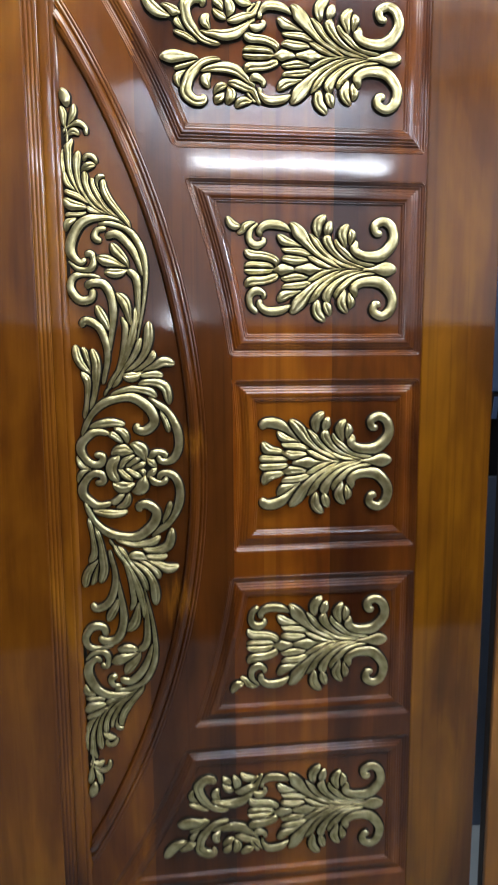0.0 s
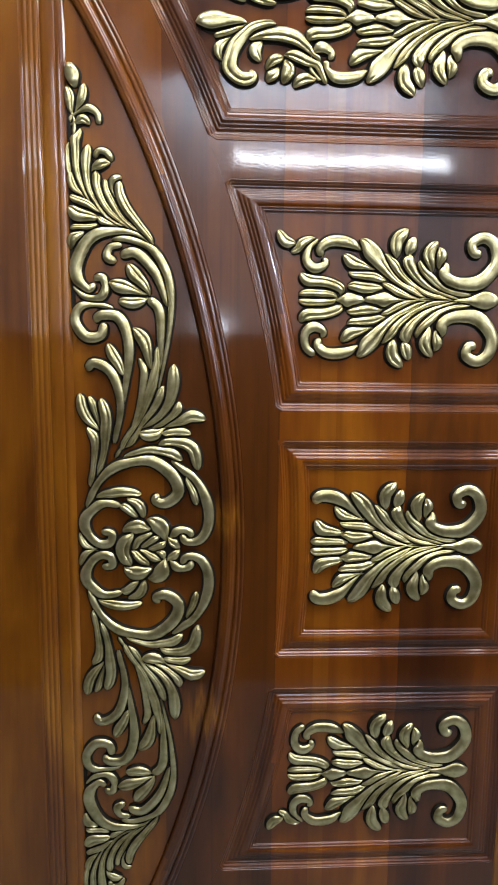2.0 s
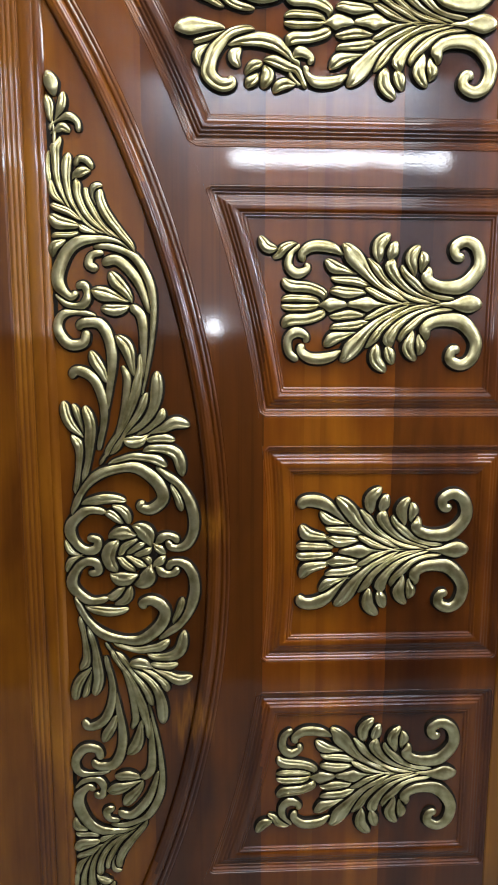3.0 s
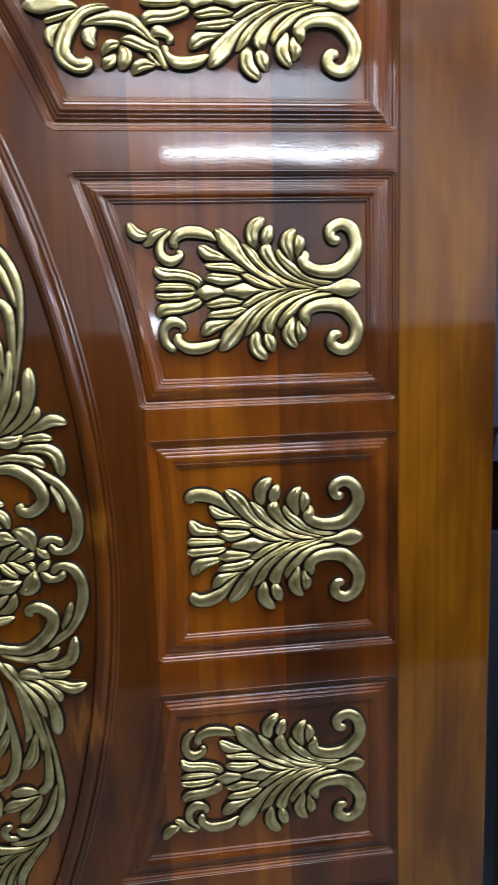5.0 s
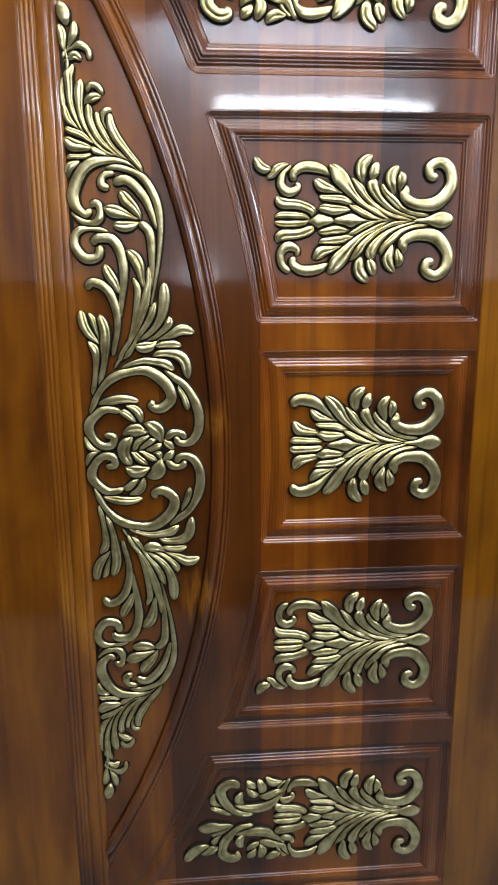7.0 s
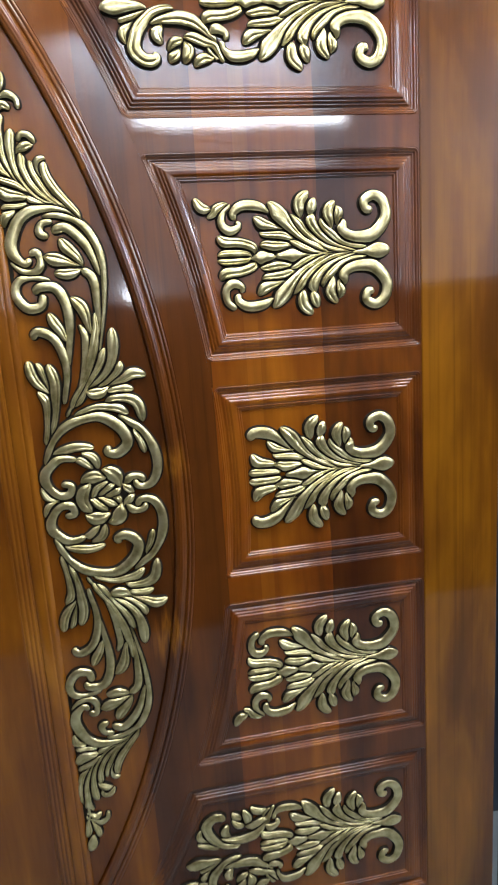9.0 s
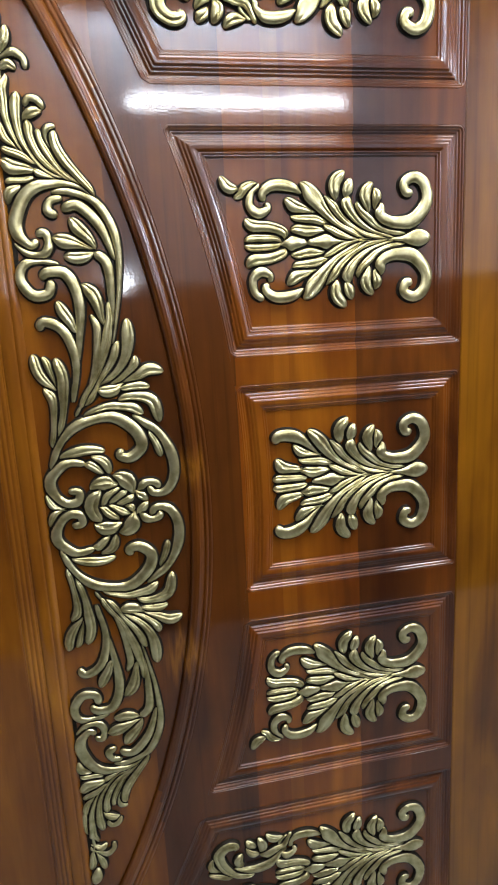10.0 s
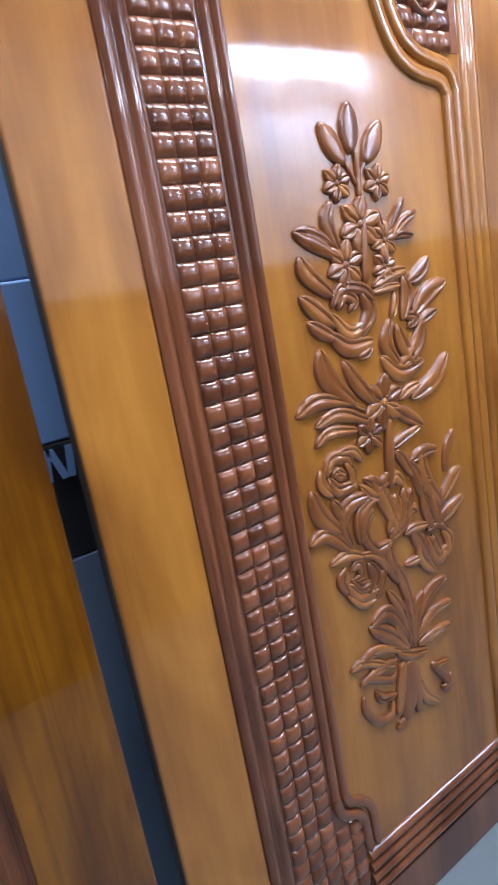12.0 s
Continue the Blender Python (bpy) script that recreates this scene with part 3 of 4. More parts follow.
VINE.append(('petal', (-205, 478, 5.5), (-191, 469, 18), (-170, 468, 6)))
VINE.append(('leaf', (-170, 469, 5.5), (-160, 464, 9.5), (-143, 457, 3)))
VINE.append(('leaf', (-204, 453, 4), (-187, 456, 7.5), (-171, 458, 3)))
VINE.append(('leaf', (-205, 427, 3), (-202, 439, 9), (-189, 448, 3)))
VINE.append(('scroll', (-92, 428, 4), (-115, 447, 10), (-149, 451, 13.5), (-180, 438, 16), (-198, 405, 18.5), (-196, 383, 16), (-183, 372, 10.5), (-173, 379, 4)))
VINE.append(('scroll', (-175, 385, 4), (-164, 388, 10.5), (-158, 375, 12), (-167, 360, 11.5), (-184, 359, 10.5), (-203, 375, 3.5)))
VINE.append(('stem', (-150, 439, 3), (-125, 440, 10), (-95, 428, 11.5), (-74, 392, 12), (-69, 354, 9), (-75, 300, 7), (-88, 236, 3)))
VINE.append(('scroll', (-144, 409, 4.5), (-156, 415, 12), (-152, 428, 9), (-136, 432, 3)))
VINE.append(('scroll', (-139, 417, 6.5), (-116, 421, 14), (-89, 392, 13), (-74, 350, 6)))
VINE.append(('leaf', (-127, 404, 3), (-116, 387, 16), (-101, 367, 4.5)))
VINE.append(('leaf', (-153, 380, 4.5), (-134, 375, 17), (-103, 367, 5)))
VINE.append(('petal', (-139, 356, 4), (-121, 356, 15), (-105, 360, 4)))
VINE.append(('stem', (-102, 361, 7.5), (-86, 345, 13.5), (-83, 304, 12), (-91, 242, 4.5)))
VINE.append(('scroll', (-162, 327, 4), (-167, 309, 13.5), (-187, 307, 15), (-201, 326, 13.5), (-197, 345, 11.5), (-178, 353, 9), (-149, 346, 4.5)))
VINE.append(('scroll', (-176, 328, 5.5), (-164, 337, 13.5), (-141, 333, 15.5), (-128, 298, 15), (-135, 237, 9.5), (-152, 157, 4)))
VINE.append(('leaf', (-121, 317, 4), (-108, 304, 15), (-99, 276, 8), (-94, 258, 3)))
VINE.append(('stem', (-114, 278, 4), (-107, 251, 12), (-119, 189, 9), (-150, 136, 4)))
VINE.append(('leaf', (-88, 292, 3), (-94, 253, 11.5), (-111, 197, 9), (-141, 149, 3.5)))
VINE.append(('scroll', (-187, 260, 5.5), (-177, 271, 13), (-152, 257, 15), (-141, 213, 10.5), (-150, 157, 4)))
VINE.append(('leaf', (-157, 296, 3), (-149, 279, 12), (-134, 254, 3)))
VINE.append(('leaf', (-81, 237, 4), (-88, 216, 12), (-108, 188, 11), (-134, 153, 3)))
VINE.append(('leaf', (-66, 267, 3), (-68, 236, 14.5), (-84, 200, 12), (-112, 179, 3)))
VINE.append(('leaf', (-59, 215, 3), (-63, 201, 10.5), (-84, 184, 9), (-102, 175, 3)))
VINE.append(('leaf', (-23, 193, 3), (-40, 197, 13.5), (-60, 189, 11), (-78, 181, 2.5)))
VINE.append(('petal', (-44, 172, 5), (-64, 174, 10.5), (-86, 173, 4)))
VINE.append(('leaf', (-32, 121, 4), (-39, 150, 13.5), (-64, 161, 10.5), (-86, 155, 3)))
VINE.append(('leaf', (-56, 134, 4), (-73, 145, 10.5), (-102, 147, 7), (-137, 136, 3)))
VINE.append(('petal', (-114, 173, 5), (-100, 171, 17.5), (-81, 178, 4)))
VINE.append(('leaf', (-198, 225, 5), (-191, 201, 13.5), (-174, 178, 5)))
VINE.append(('leaf', (-185, 222, 3), (-179, 205, 9), (-173, 183, 3)))
VINE.append(('leaf', (-168, 218, 5), (-163, 189, 15), (-168, 147, 10), (-176, 112, 3)))
VINE.append(('leaf', (-187, 178, 4), (-176, 160, 12), (-179, 124, 7), (-186, 95, 3.5)))
VINE.append(('stem', (-192, 62, 7), (-174, 103, 12), (-141, 127, 15), (-101, 133, 17), (-69, 111, 18.5), (-60, 86, 17), (-77, 70, 16), (-93, 73, 12), (-89, 83, 5.5)))
VINE.append(('stem', (-70, 132, 4), (-41, 108, 14.5), (-19, 73, 16), (-16, 39, 15), (-28, 15, 13.5), (-49, 12, 10.5), (-55, 24, 4)))
VINE.append(('leaf', (-47, 106, 3.5), (-38, 89, 9), (-34, 68, 3.5)))
VINE.append(('leaf', (-116, 83, 4), (-146, 86, 10.5), (-176, 78, 4)))
VINE.append(('scroll', (-142, 65, 6.5), (-170, 70, 14.5), (-194, 48, 16), (-192, 23, 16), (-176, 8, 14.5), (-159, 11, 13), (-157, 24, 11), (-172, 27, 5)))
VINE.append(('leaf', (-144, 64, 3.5), (-133, 62, 10.5), (-121, 50, 4)))
VINE.append(('leaf', (-132, 75, 3.5), (-117, 65, 12), (-111, 50, 3.5)))
VINE.append(('leaf', (-202, 23, 4.5), (-192, 4, 9), (-179, -1, 3)))
VINE.append(('scroll', (-75, 14, 4), (-63, 27, 13), (-45, 27, 10.5), (-40, 18, 4.5)))
VINE.append(('leaf', (-60, 2, 3.5), (-68, 11, 9), (-79, 21, 3.5)))
ROSE = []
ROSE.append(('heart', (-140, 6, 17), (-111, 6, 64.5), (-80, 5, 16)))
ROSE.append(('petal', (-137, 28, 6), (-121, 34, 19.4), (-104, 32, 6)))
ROSE.append(('petal', (-102, 42, 6), (-88, 35, 22.5), (-79, 16, 6)))
ROSE.append(('petal', (-128, 23, 6), (-141, 1, 19.4), (-132, -23, 6)))
ROSE.append(('petal', (-136, -29, 6), (-120, -37, 19.4), (-103, -32, 6)))
ROSE.append(('petal', (-101, -43, 6), (-87, -37, 21), (-80, -18, 6)))
ROSE.append(('leaf', (-126, 1, 3), (-118, 13, 10.2), (-100, 23, 3)))
ROSE.append(('leaf', (-114, 2, 3), (-100, 13, 9.6), (-86, 20, 3)))
ROSE.append(('leaf', (-104, 0, 3), (-91, 3, 10.8), (-80, 12, 3)))
ROSE.append(('leaf', (-129, -3, 3), (-117, -12, 9.6), (-105, -24, 3)))
ROSE.append(('leaf', (-115, -1, 3), (-101, -9, 9.6), (-88, -17, 3)))
ROSE.append(('leaf', (-94, -3, 3), (-85, -6, 7.7), (-81, -16, 3)))


def ornament(name, sets, y, parent, mat, dark, label="", grow=0.0018, groove=0.26, skirt=0.0020, crease=0.0, fat=0.0024, blunt=0.5):
    """Every stroke a piece of its own on the owner; the owner's mesh is the ground that shows round and between them,
    with crease shade put into its dark colour.
    """
    me = bpy.data.meshes.new(name)
    owner = put(name, me, dark, parent, label)
    strokes = [(kind, pts, flip, at) for rows, at, flips in sets for flip in flips for kind, *pts in rows]
    runs = []
    for kind, pts, flip, at in strokes:
        wider = grow + {"leaf": fat, "petal": fat + 0.001, "bud": fat}.get(kind, 0.0)
        runs.append(spine(pts, flip, wider, kind in ("scroll", "stem"), blunt))
    bodies = [k for k in range(len(runs)) if strokes[k][0] != "heart"]
    solid = [runs[k] for k in bodies]
    V, F = [], []
    for i, (kind, pts, flip, at) in enumerate(strokes):
        halves = share(solid, bodies.index(i), crease) if crease and kind != "heart" else None
        v, f = carve(runs[i], 0.003 if kind == "heart" else None, ridge=groove if kind in ("leaf", "petal") else 0.0, halves=halves)
        piece = mesh_of(kind, v, f, True, 60)
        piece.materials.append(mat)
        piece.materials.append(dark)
        # crease shade is painted on the steep flanks and the whole heart
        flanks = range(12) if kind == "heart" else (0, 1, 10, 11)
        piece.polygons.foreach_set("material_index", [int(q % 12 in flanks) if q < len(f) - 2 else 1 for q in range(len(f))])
        ob = put(kind, piece, mat, owner)
        ob.location = (at[0], y, at[1])
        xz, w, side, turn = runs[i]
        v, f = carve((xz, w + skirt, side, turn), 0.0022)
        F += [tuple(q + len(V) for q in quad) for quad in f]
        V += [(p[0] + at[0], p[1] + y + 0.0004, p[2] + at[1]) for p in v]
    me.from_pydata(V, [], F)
    me.update()
    me.polygons.foreach_set("use_smooth", [True] * len(me.polygons))
    return owner


AX = 0.388
both, up, down = (1, -1), (1,), (-1,)
uneven = (1, -1.07)
AXIS_Z = [MID + 0.732, MID + 0.3655, MID + 0.004, MID - 0.364, MID - 0.728]
for i, z in enumerate(AXIS_Z):
    at = (AX, z)
    pair = both if i < 2 else uneven
    sets = [(FAN, at, pair), (FAN_AXIS, at, up)]
    if i == 2:
        sets += [(FAN_SHORT, at, pair)]
    else:
        sets += [(FAN_LOOP, at, pair), (FAN_AXIS_LOOP, at, up)]
    if i in (1, 3):
        sets += [(FAN_TAIL, at, up if i == 1 else (-1.07,))]
    if i in (0, 4):
        sets += [(SPRAY, at, both), (SPRAY_AXIS, at, up), (SPRAY_TAIL, at, up if i == 0 else down)]
    ornament("carved_spray", sets, FIELD, door, GOLD, PATINA_SHADE, "gold-painted carved acanthus spray", crease=0.0007, skirt=0.0040, blunt=0.74, fat=0.0050)
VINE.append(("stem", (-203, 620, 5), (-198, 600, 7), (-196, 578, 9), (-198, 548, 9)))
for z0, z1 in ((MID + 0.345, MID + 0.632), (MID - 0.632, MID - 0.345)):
    slab("vine_edge", (-0.2072, FIELD - 0.002, z0), (-0.2010, FIELD + 0.002, z1), PATINA_SHADE, door, "dark border beside the vine", 0.0005)
ornament("carved_vine", [(VINE, (0, MID), both), (ROSE, (0, MID), up)], FIELD, door, GOLD, PATINA_SHADE, "gold-painted carved scrolling vine with a rose", crease=0.0007, skirt=0.0040, blunt=0.74, fat=0.0042)

# ---- second door, honey coloured ----
D2L, D2R, D2Y = 0.655, 1.73, 0.045
door2 = thing("panel_door", "honey teak door carved with blocks, beads and a tall flower spray", "door")
slab("core", (D2L, D2Y + 0.012, 0), (D2R, D2Y + 0.032, TOP), DARK_EDGE, door2)
slab("stile", (D2L, D2Y, 0), (0.80, D2Y + 0.0118, TOP), TEAK_PALE, door2, "plain honey stile", 0.004)
slab("stile", (1.582, D2Y, 0), (D2R, D2Y + 0.038, TOP), TEAK_PALE, door2, "", 0.004)
slab("rail", (0.80, D2Y, 0), (1.582, D2Y + 0.038, 0.11), TEAK_RED, door2, "", 0.003)
slab("rail", (0.80, D2Y, 1.98), (1.582, D2Y + 0.038, TOP), TEAK_RED, door2, "", 0.003)
slab("panel_field", (1.0, D2Y + 0.004, 0.2), (1.48, D2Y + 0.02, 1.985), TEAK_PALE, door2, "", 0)
slab("block_ground", (0.80, D2Y + 0.006, 0.105), (1.05, D2Y + 0.02, 1.985), TEAK_RED, door2, "", 0)


def bar(name, lines, count, width, depth, mat, parent, label=""):
    """Round beads side by side, swept along a line of (x, z, across_x, across_z)."""
    pr = beads(0, count, width, depth, 0.0)
    return loft(name, [[(x + d * ax, D2Y + 0.004 - h, z + d * az) for d, h in pr] for x, z, ax, az in lines], mat, parent, label, sharp=60)


zs = np.linspace(0.11, 1.98, 12)
bar("bead_moulding", [(0.802, z, 1, 0) for z in zs], 2, 0.025, 0.010, TEAK_RED, door2, "two round beads")
bar("bead_moulding", [(0.962, z, 1, 0) for z in np.linspace(0.38, 1.98, 12)], 2, 0.021, 0.010, TEAK_RED, door2, "two round beads")
bar("bead_moulding", [(1.5265, z, 1, 0) for z in zs], 2, 0.0275, 0.010, TEAK_PALE, door2, "two round beads")
bar("bead_moulding", [(x, 0.115, 0, 1) for x in np.linspace(1.03, 1.50, 8)], 4, 0.028, 0.010, TEAK_RED, door2, "four round beads along the foot")

# block column: pillow-shaped squares, three abreast
def pillow(u, v):
    return -0.0085 * (max(1 - abs(u) ** 3.2, 0) * max(1 - abs(v) ** 3.2, 0)) ** 0.55


STOPS = (-1.0, -0.84, -0.42, 0.42, 0.84, 1.0)
block_mesh = mesh_of("block", [(0.01695 * u, pillow(u, v), 0.0173 * v) for v in STOPS for u in STOPS],
                     [(6 * j + i, 6 * j + i + 1, 6 * j + i + 7, 6 * j + i + 6) for j in range(5) for i in range(5)], True, 80)
block_mesh.materials.append(TEAK_RED)
for r in range(53):
    for c in range(3):
        b = put("block", block_mesh, None, door2)
        b.location = (0.872 + 0.034 * c, D2Y + 0.006, 0.132 + 0.0347 * r)

# rounded corner of the bead moulding at the foot, with blocks behind it
def cord(name, pts, parent, mat, high=0.010):
    v, f = carve(spine([(x * 1000, z * 1000, w * 1000) for x, z, w in pts]), high, 0.0)
    ob = put(name, mesh_of(name, v, f, True, 70), mat, parent)
    ob.location = (0, D2Y + 0.004, 0)
    return ob


cord("corner_bead", [(0.973, 0.40, 0.021), (0.973, 0.375, 0.021), (0.985, 0.350, 0.021), (1.012, 0.335, 0.021), (1.031, 0.305, 0.021), (1.034, 0.235, 0.021)], door2, TEAK_RED)
cord("corner_bead", [(0.994, 0.40, 0.020), (0.995, 0.385, 0.020), (1.006, 0.368, 0.019), (1.032, 0.352, 0.019), (1.054, 0.315, 0.019), (1.056, 0.235, 0.019)], door2, TEAK_RED)
for r in range(6):
    for c in range(2):
        b = put("block", block_mesh, None, door2)
        b.location = (0.977 + 0.034 * c, D2Y + 0.006, 0.132 + 0.0347 * r)

# swept shoulder of the panel at the top, two round cords with blocks and a ring behind it
cord("shoulder_bead", [(1.484, 0.12, 0.027), (1.484, 0.6, 0.027), (1.484, 1.1, 0.027), (1.484, 1.58, 0.027), (1.483, 1.625, 0.027), (1.462, 1.648, 0.026), (1.405, 1.660, 0.026), (1.358, 1.688, 0.026), (1.326, 1.740, 0.026), (1.312, 1.81, 0.026), (1.30, 1.97, 0.026)], door2, TEAK_PALE)
cord("shoulder_bead", [(1.512, 0.12, 0.027), (1.512, 0.6, 0.027), (1.512, 1.1, 0.027), (1.512, 1.58, 0.027), (1.511, 1.640, 0.027), (1.488, 1.672, 0.026), (1.425, 1.688, 0.026), (1.380, 1.712, 0.026), (1.352, 1.758, 0.026), (1.340, 1.82, 0.026), (1.33, 1.97, 0.026)], door2, TEAK_PALE)
slab("shoulder_corner", (1.476, D2Y + 0.002, 1.640), (1.530, D2Y + 0.01, 1.6945), TEAK_PALE, door2, "", 0)
slab("shoulder_ground", (1.37, D2Y + 0.001, 1.695), (1.530, D2Y + 0.01, 1.985), TEAK_RED, door2, "", 0)
for r in range(8):
    for c in range(4):
        if (r, c) != (0, 0):
            b = put("block", block_mesh, None, door2)
            b.location = (1.388 + 0.034 * c, D2Y + 0.001, 1.712 + 0.0347 * r)
ring_pts = [(1.43 + 0.034 * math.cos(a), 1.785 + 0.034 * math.sin(a), 0.013) for a in np.linspace(0, 2 * math.pi, 14)]
cord("ring_bead", ring_pts, door2, TEAK_RED, 0.018)

# flower spray carved on the panel
BOUQUET = []
BOUQUET.append(('bud', (-22, 538, 9), (-18, 571, 39.5), (-17, 603, 6.5)))
BOUQUET.append(('bud', (-43, 519, 8.5), (-61, 546, 35.5), (-79, 573, 5)))
BOUQUET.append(('bud', (12, 519, 9), (34, 547, 37), (51, 576, 6)))
BOUQUET.append(('stem', (-10, 539, 7), (-10, 505, 8.5), (-13, 459, 10)))
BOUQUET.append(('stem', (-40, 520, 5.5), (-27, 503, 6.5), (-16, 481, 5.5)))
BOUQUET.append(('stem', (15, 521, 5.5), (0, 505, 7), (-13, 486, 5.5)))
BOUQUET.append(('stem', (-9, 460, 10), (-17, 378, 15.5), (-24, 317, 13)))
BOUQUET.append(('leaf', (-83, 455, 4), (-94, 426, 27.5), (-79, 383, 6.5)))
BOUQUET.append(('leaf', (-162, 416, 4), (-124, 402, 37.5), (-81, 374, 7.5)))
BOUQUET.append(('leaf', (-163, 375, 4), (-151, 351, 33.5), (-107, 313, 7.5)))
BOUQUET.append(('leaf', (-171, 315, 4), (-145, 292, 31.5), (-110, 262, 6.5)))
BOUQUET.append(('leaf', (-162, 273, 4), (-139, 257, 25), (-114, 241, 5.5)))
BOUQUET.append(('leaf', (94, 452, 5), (69, 422, 15), (49, 398, 6)))
BOUQUET.append(('leaf', (123, 428, 5), (81, 411, 20), (56, 387, 6)))
BOUQUET.append(('leaf', (111, 388, 5), (82, 393, 15.5), (62, 388, 5)))
BOUQUET.append(('leaf', (27, 436, 5), (27, 416, 15), (37, 399, 5)))
BOUQUET.append(('petal', (-95, 287, 11.5), (-79, 306, 17.5), (-55, 293, 16), (-69, 280, 9)))
BOUQUET.append(('petal', (-108, 294, 9), (-84, 318, 17.5), (-36, 312, 20.5), (-8, 288, 9)))
BOUQUET.append(('petal', (-37, 304, 6.5), (-21, 271, 33.5), (-50, 236, 9)))
BOUQUET.append(('petal', (-111, 278, 6.5), (-76, 242, 24), (-23, 253, 7)))
BOUQUET.append(('petal', (-117, 245, 6.5), (-81, 219, 33.5), (-29, 220, 7)))
BOUQUET.append(('leaf', (-30, 210, 5.5), (-42, 201, 18), (-62, 198, 5.5)))
BOUQUET.append(('leaf', (-2, 313, 5), (38, 325, 24), (79, 330, 5)))
BOUQUET.append(('leaf', (-5, 302, 3.5), (27, 305, 15.5), (60, 305, 4)))
BOUQUET.append(('leaf', (143, 342, 5), (122, 321, 28.5), (87, 309, 6)))
BOUQUET.append(('leaf', (182, 294, 5.5), (133, 278, 38), (93, 250, 9)))
BOUQUET.append(('leaf', (153, 245, 5.5), (125, 238, 20), (104, 230, 5.5)))
BOUQUET.append(('leaf', (72, 314, 5), (78, 286, 31), (61, 247, 8.5)))
BOUQUET.append(('leaf', (46, 293, 5), (40, 267, 15.5), (31, 253, 5)))
BOUQUET.append(('petal', (24, 245, 7.5), (9, 207, 29), (35, 167, 8.5)))
BOUQUET.append(('petal', (67, 248, 11), (94, 239, 21.5), (75, 228, 9)))
BOUQUET.append(('petal', (43, 231, 7.5), (54, 197, 30), (82, 153, 8)))
BOUQUET.append(('petal', (109, 231, 8), (95, 194, 34), (47, 164, 8.5)))
BOUQUET.append(('petal', (-3, 183, 7), (40, 147, 32.5), (99, 157, 7)))
BOUQUET.append(('leaf', (-149, 221, 4.5), (-140, 178, 39.5), (-89, 123, 8.5)))
BOUQUET.append(('leaf', (-97, 194, 4.5), (-72, 152, 30), (-41, 112, 7.5)))
BOUQUET.append(('leaf', (-215, 131, 4), (-168, 144, 28.5), (-98, 123, 9), (-63, 103, 5)))
BOUQUET.append(('leaf', (-177, 103, 5), (-128, 111, 25.5), (-61, 82, 6)))
BOUQUET.append(('leaf', (-186, 71, 4.5), (-153, 85, 20.5), (-91, 73, 6)))
BOUQUET.append(('leaf', (170, 154, 5.5), (131, 115, 36.5), (66, 96, 9)))
BOUQUET.append(('leaf', (29, 101, 5), (56, 112, 21), (84, 117, 5)))
BOUQUET.append(('leaf', (80, 38, 5.5), (40, 67, 27), (10, 85, 6)))
BOUQUET.append(('leaf', (71, 36, 5.5), (26, 26, 20), (-9, 17, 6.5)))
BOUQUET.append(('stem', (-8, 74, 14.5), (-16, 11, 23.5), (-25, -59, 21)))
BOUQUET.append(('petal', (-174, 15, 8.5), (-157, 38, 20.5), (-122, 31, 18.5), (-118, 9, 9)))
BOUQUET.append(('leaf', (-141, 44, 5.5), (-107, 39, 19), (-87, 15, 6)))
BOUQUET.append(('petal', (-170, 5, 7), (-153, -20, 23), (-111, -19, 7)))
BOUQUET.append(('petal', (-161, 7, 5.5), (-147, 11, 16), (-131, -3, 5.5)))
BOUQUET.append(('leaf', (-212, -9, 6), (-199, -53, 35), (-164, -94, 8)))
BOUQUET.append(('leaf', (-230, -94, 4.5), (-193, -91, 28.5), (-144, -141, 8)))
BOUQUET.append(('leaf', (-192, -148, 4.5), (-155, -145, 23), (-119, -161, 6)))
BOUQUET.append(('leaf', (-158, -92, 6), (-138, -58, 32.5), (-87, -52, 7)))
BOUQUET.append(('leaf', (-117, -133, 6), (-108, -86, 29), (-72, -64, 7.5)))
BOUQUET.append(('leaf', (-70, -26, 5), (-47, -68, 34), (-16, -146, 9)))
BOUQUET.append(('petal', (-28, -49, 10.5), (-9, -41, 23.5), (8, -61, 10.5)))
BOUQUET.append(('petal', (9, -76, 8), (2, -127, 36.5), (-38, -154, 9)))
BOUQUET.append(('petal', (-98, -141, 6.5), (-78, -166, 26), (-43, -162, 6.5)))
BOUQUET.append(('leaf', (67, -13, 5.5), (75, -76, 35), (113, -139, 8.5)))
BOUQUET.append(('leaf', (113, -21, 5.5), (76, -17, 24.5), (40, -24, 5.5)))
BOUQUET.append(('leaf', (168, 0, 6), (147, -33, 20.5), (135, -73, 6)))
BOUQUET.append(('leaf', (178, -82, 6), (151, -101, 30), (118, -128, 7.5)))
BOUQUET.append(('leaf', (177, -145, 6), (133, -163, 30), (91, -180, 7)))
BOUQUET.append(('petal', (66, -180, 8.5), (95, -173, 22.5), (122, -197, 9)))
BOUQUET.append(('petal', (63, -198, 8.5), (84, -245, 35), (126, -236, 8.5)))
BOUQUET.append(('petal', (110, -197, 7.5), (126, -223, 26), (110, -257, 7.5)))
BOUQUET.append(('leaf', (18, -162, 5), (39, -195, 31), (60, -242, 7)))
BOUQUET.append(('leaf', (1, -162, 5.5), (28, -160, 21.5), (64, -166, 6)))
BOUQUET.append(('petal', (-148, -177, 9.5), (-131, -172, 20), (-127, -196, 14.5), (-143, -197, 6)))
BOUQUET.append(('petal', (-104, -184, 7.5), (-92, -213, 27.5), (-114, -240, 8)))
BOUQUET.append(('petal', (-160, -205, 6), (-135, -235, 27.5), (-87, -238, 6.5)))
BOUQUET.append(('leaf', (-164, -222, 5), (-131, -252, 20), (-98, -256, 5)))
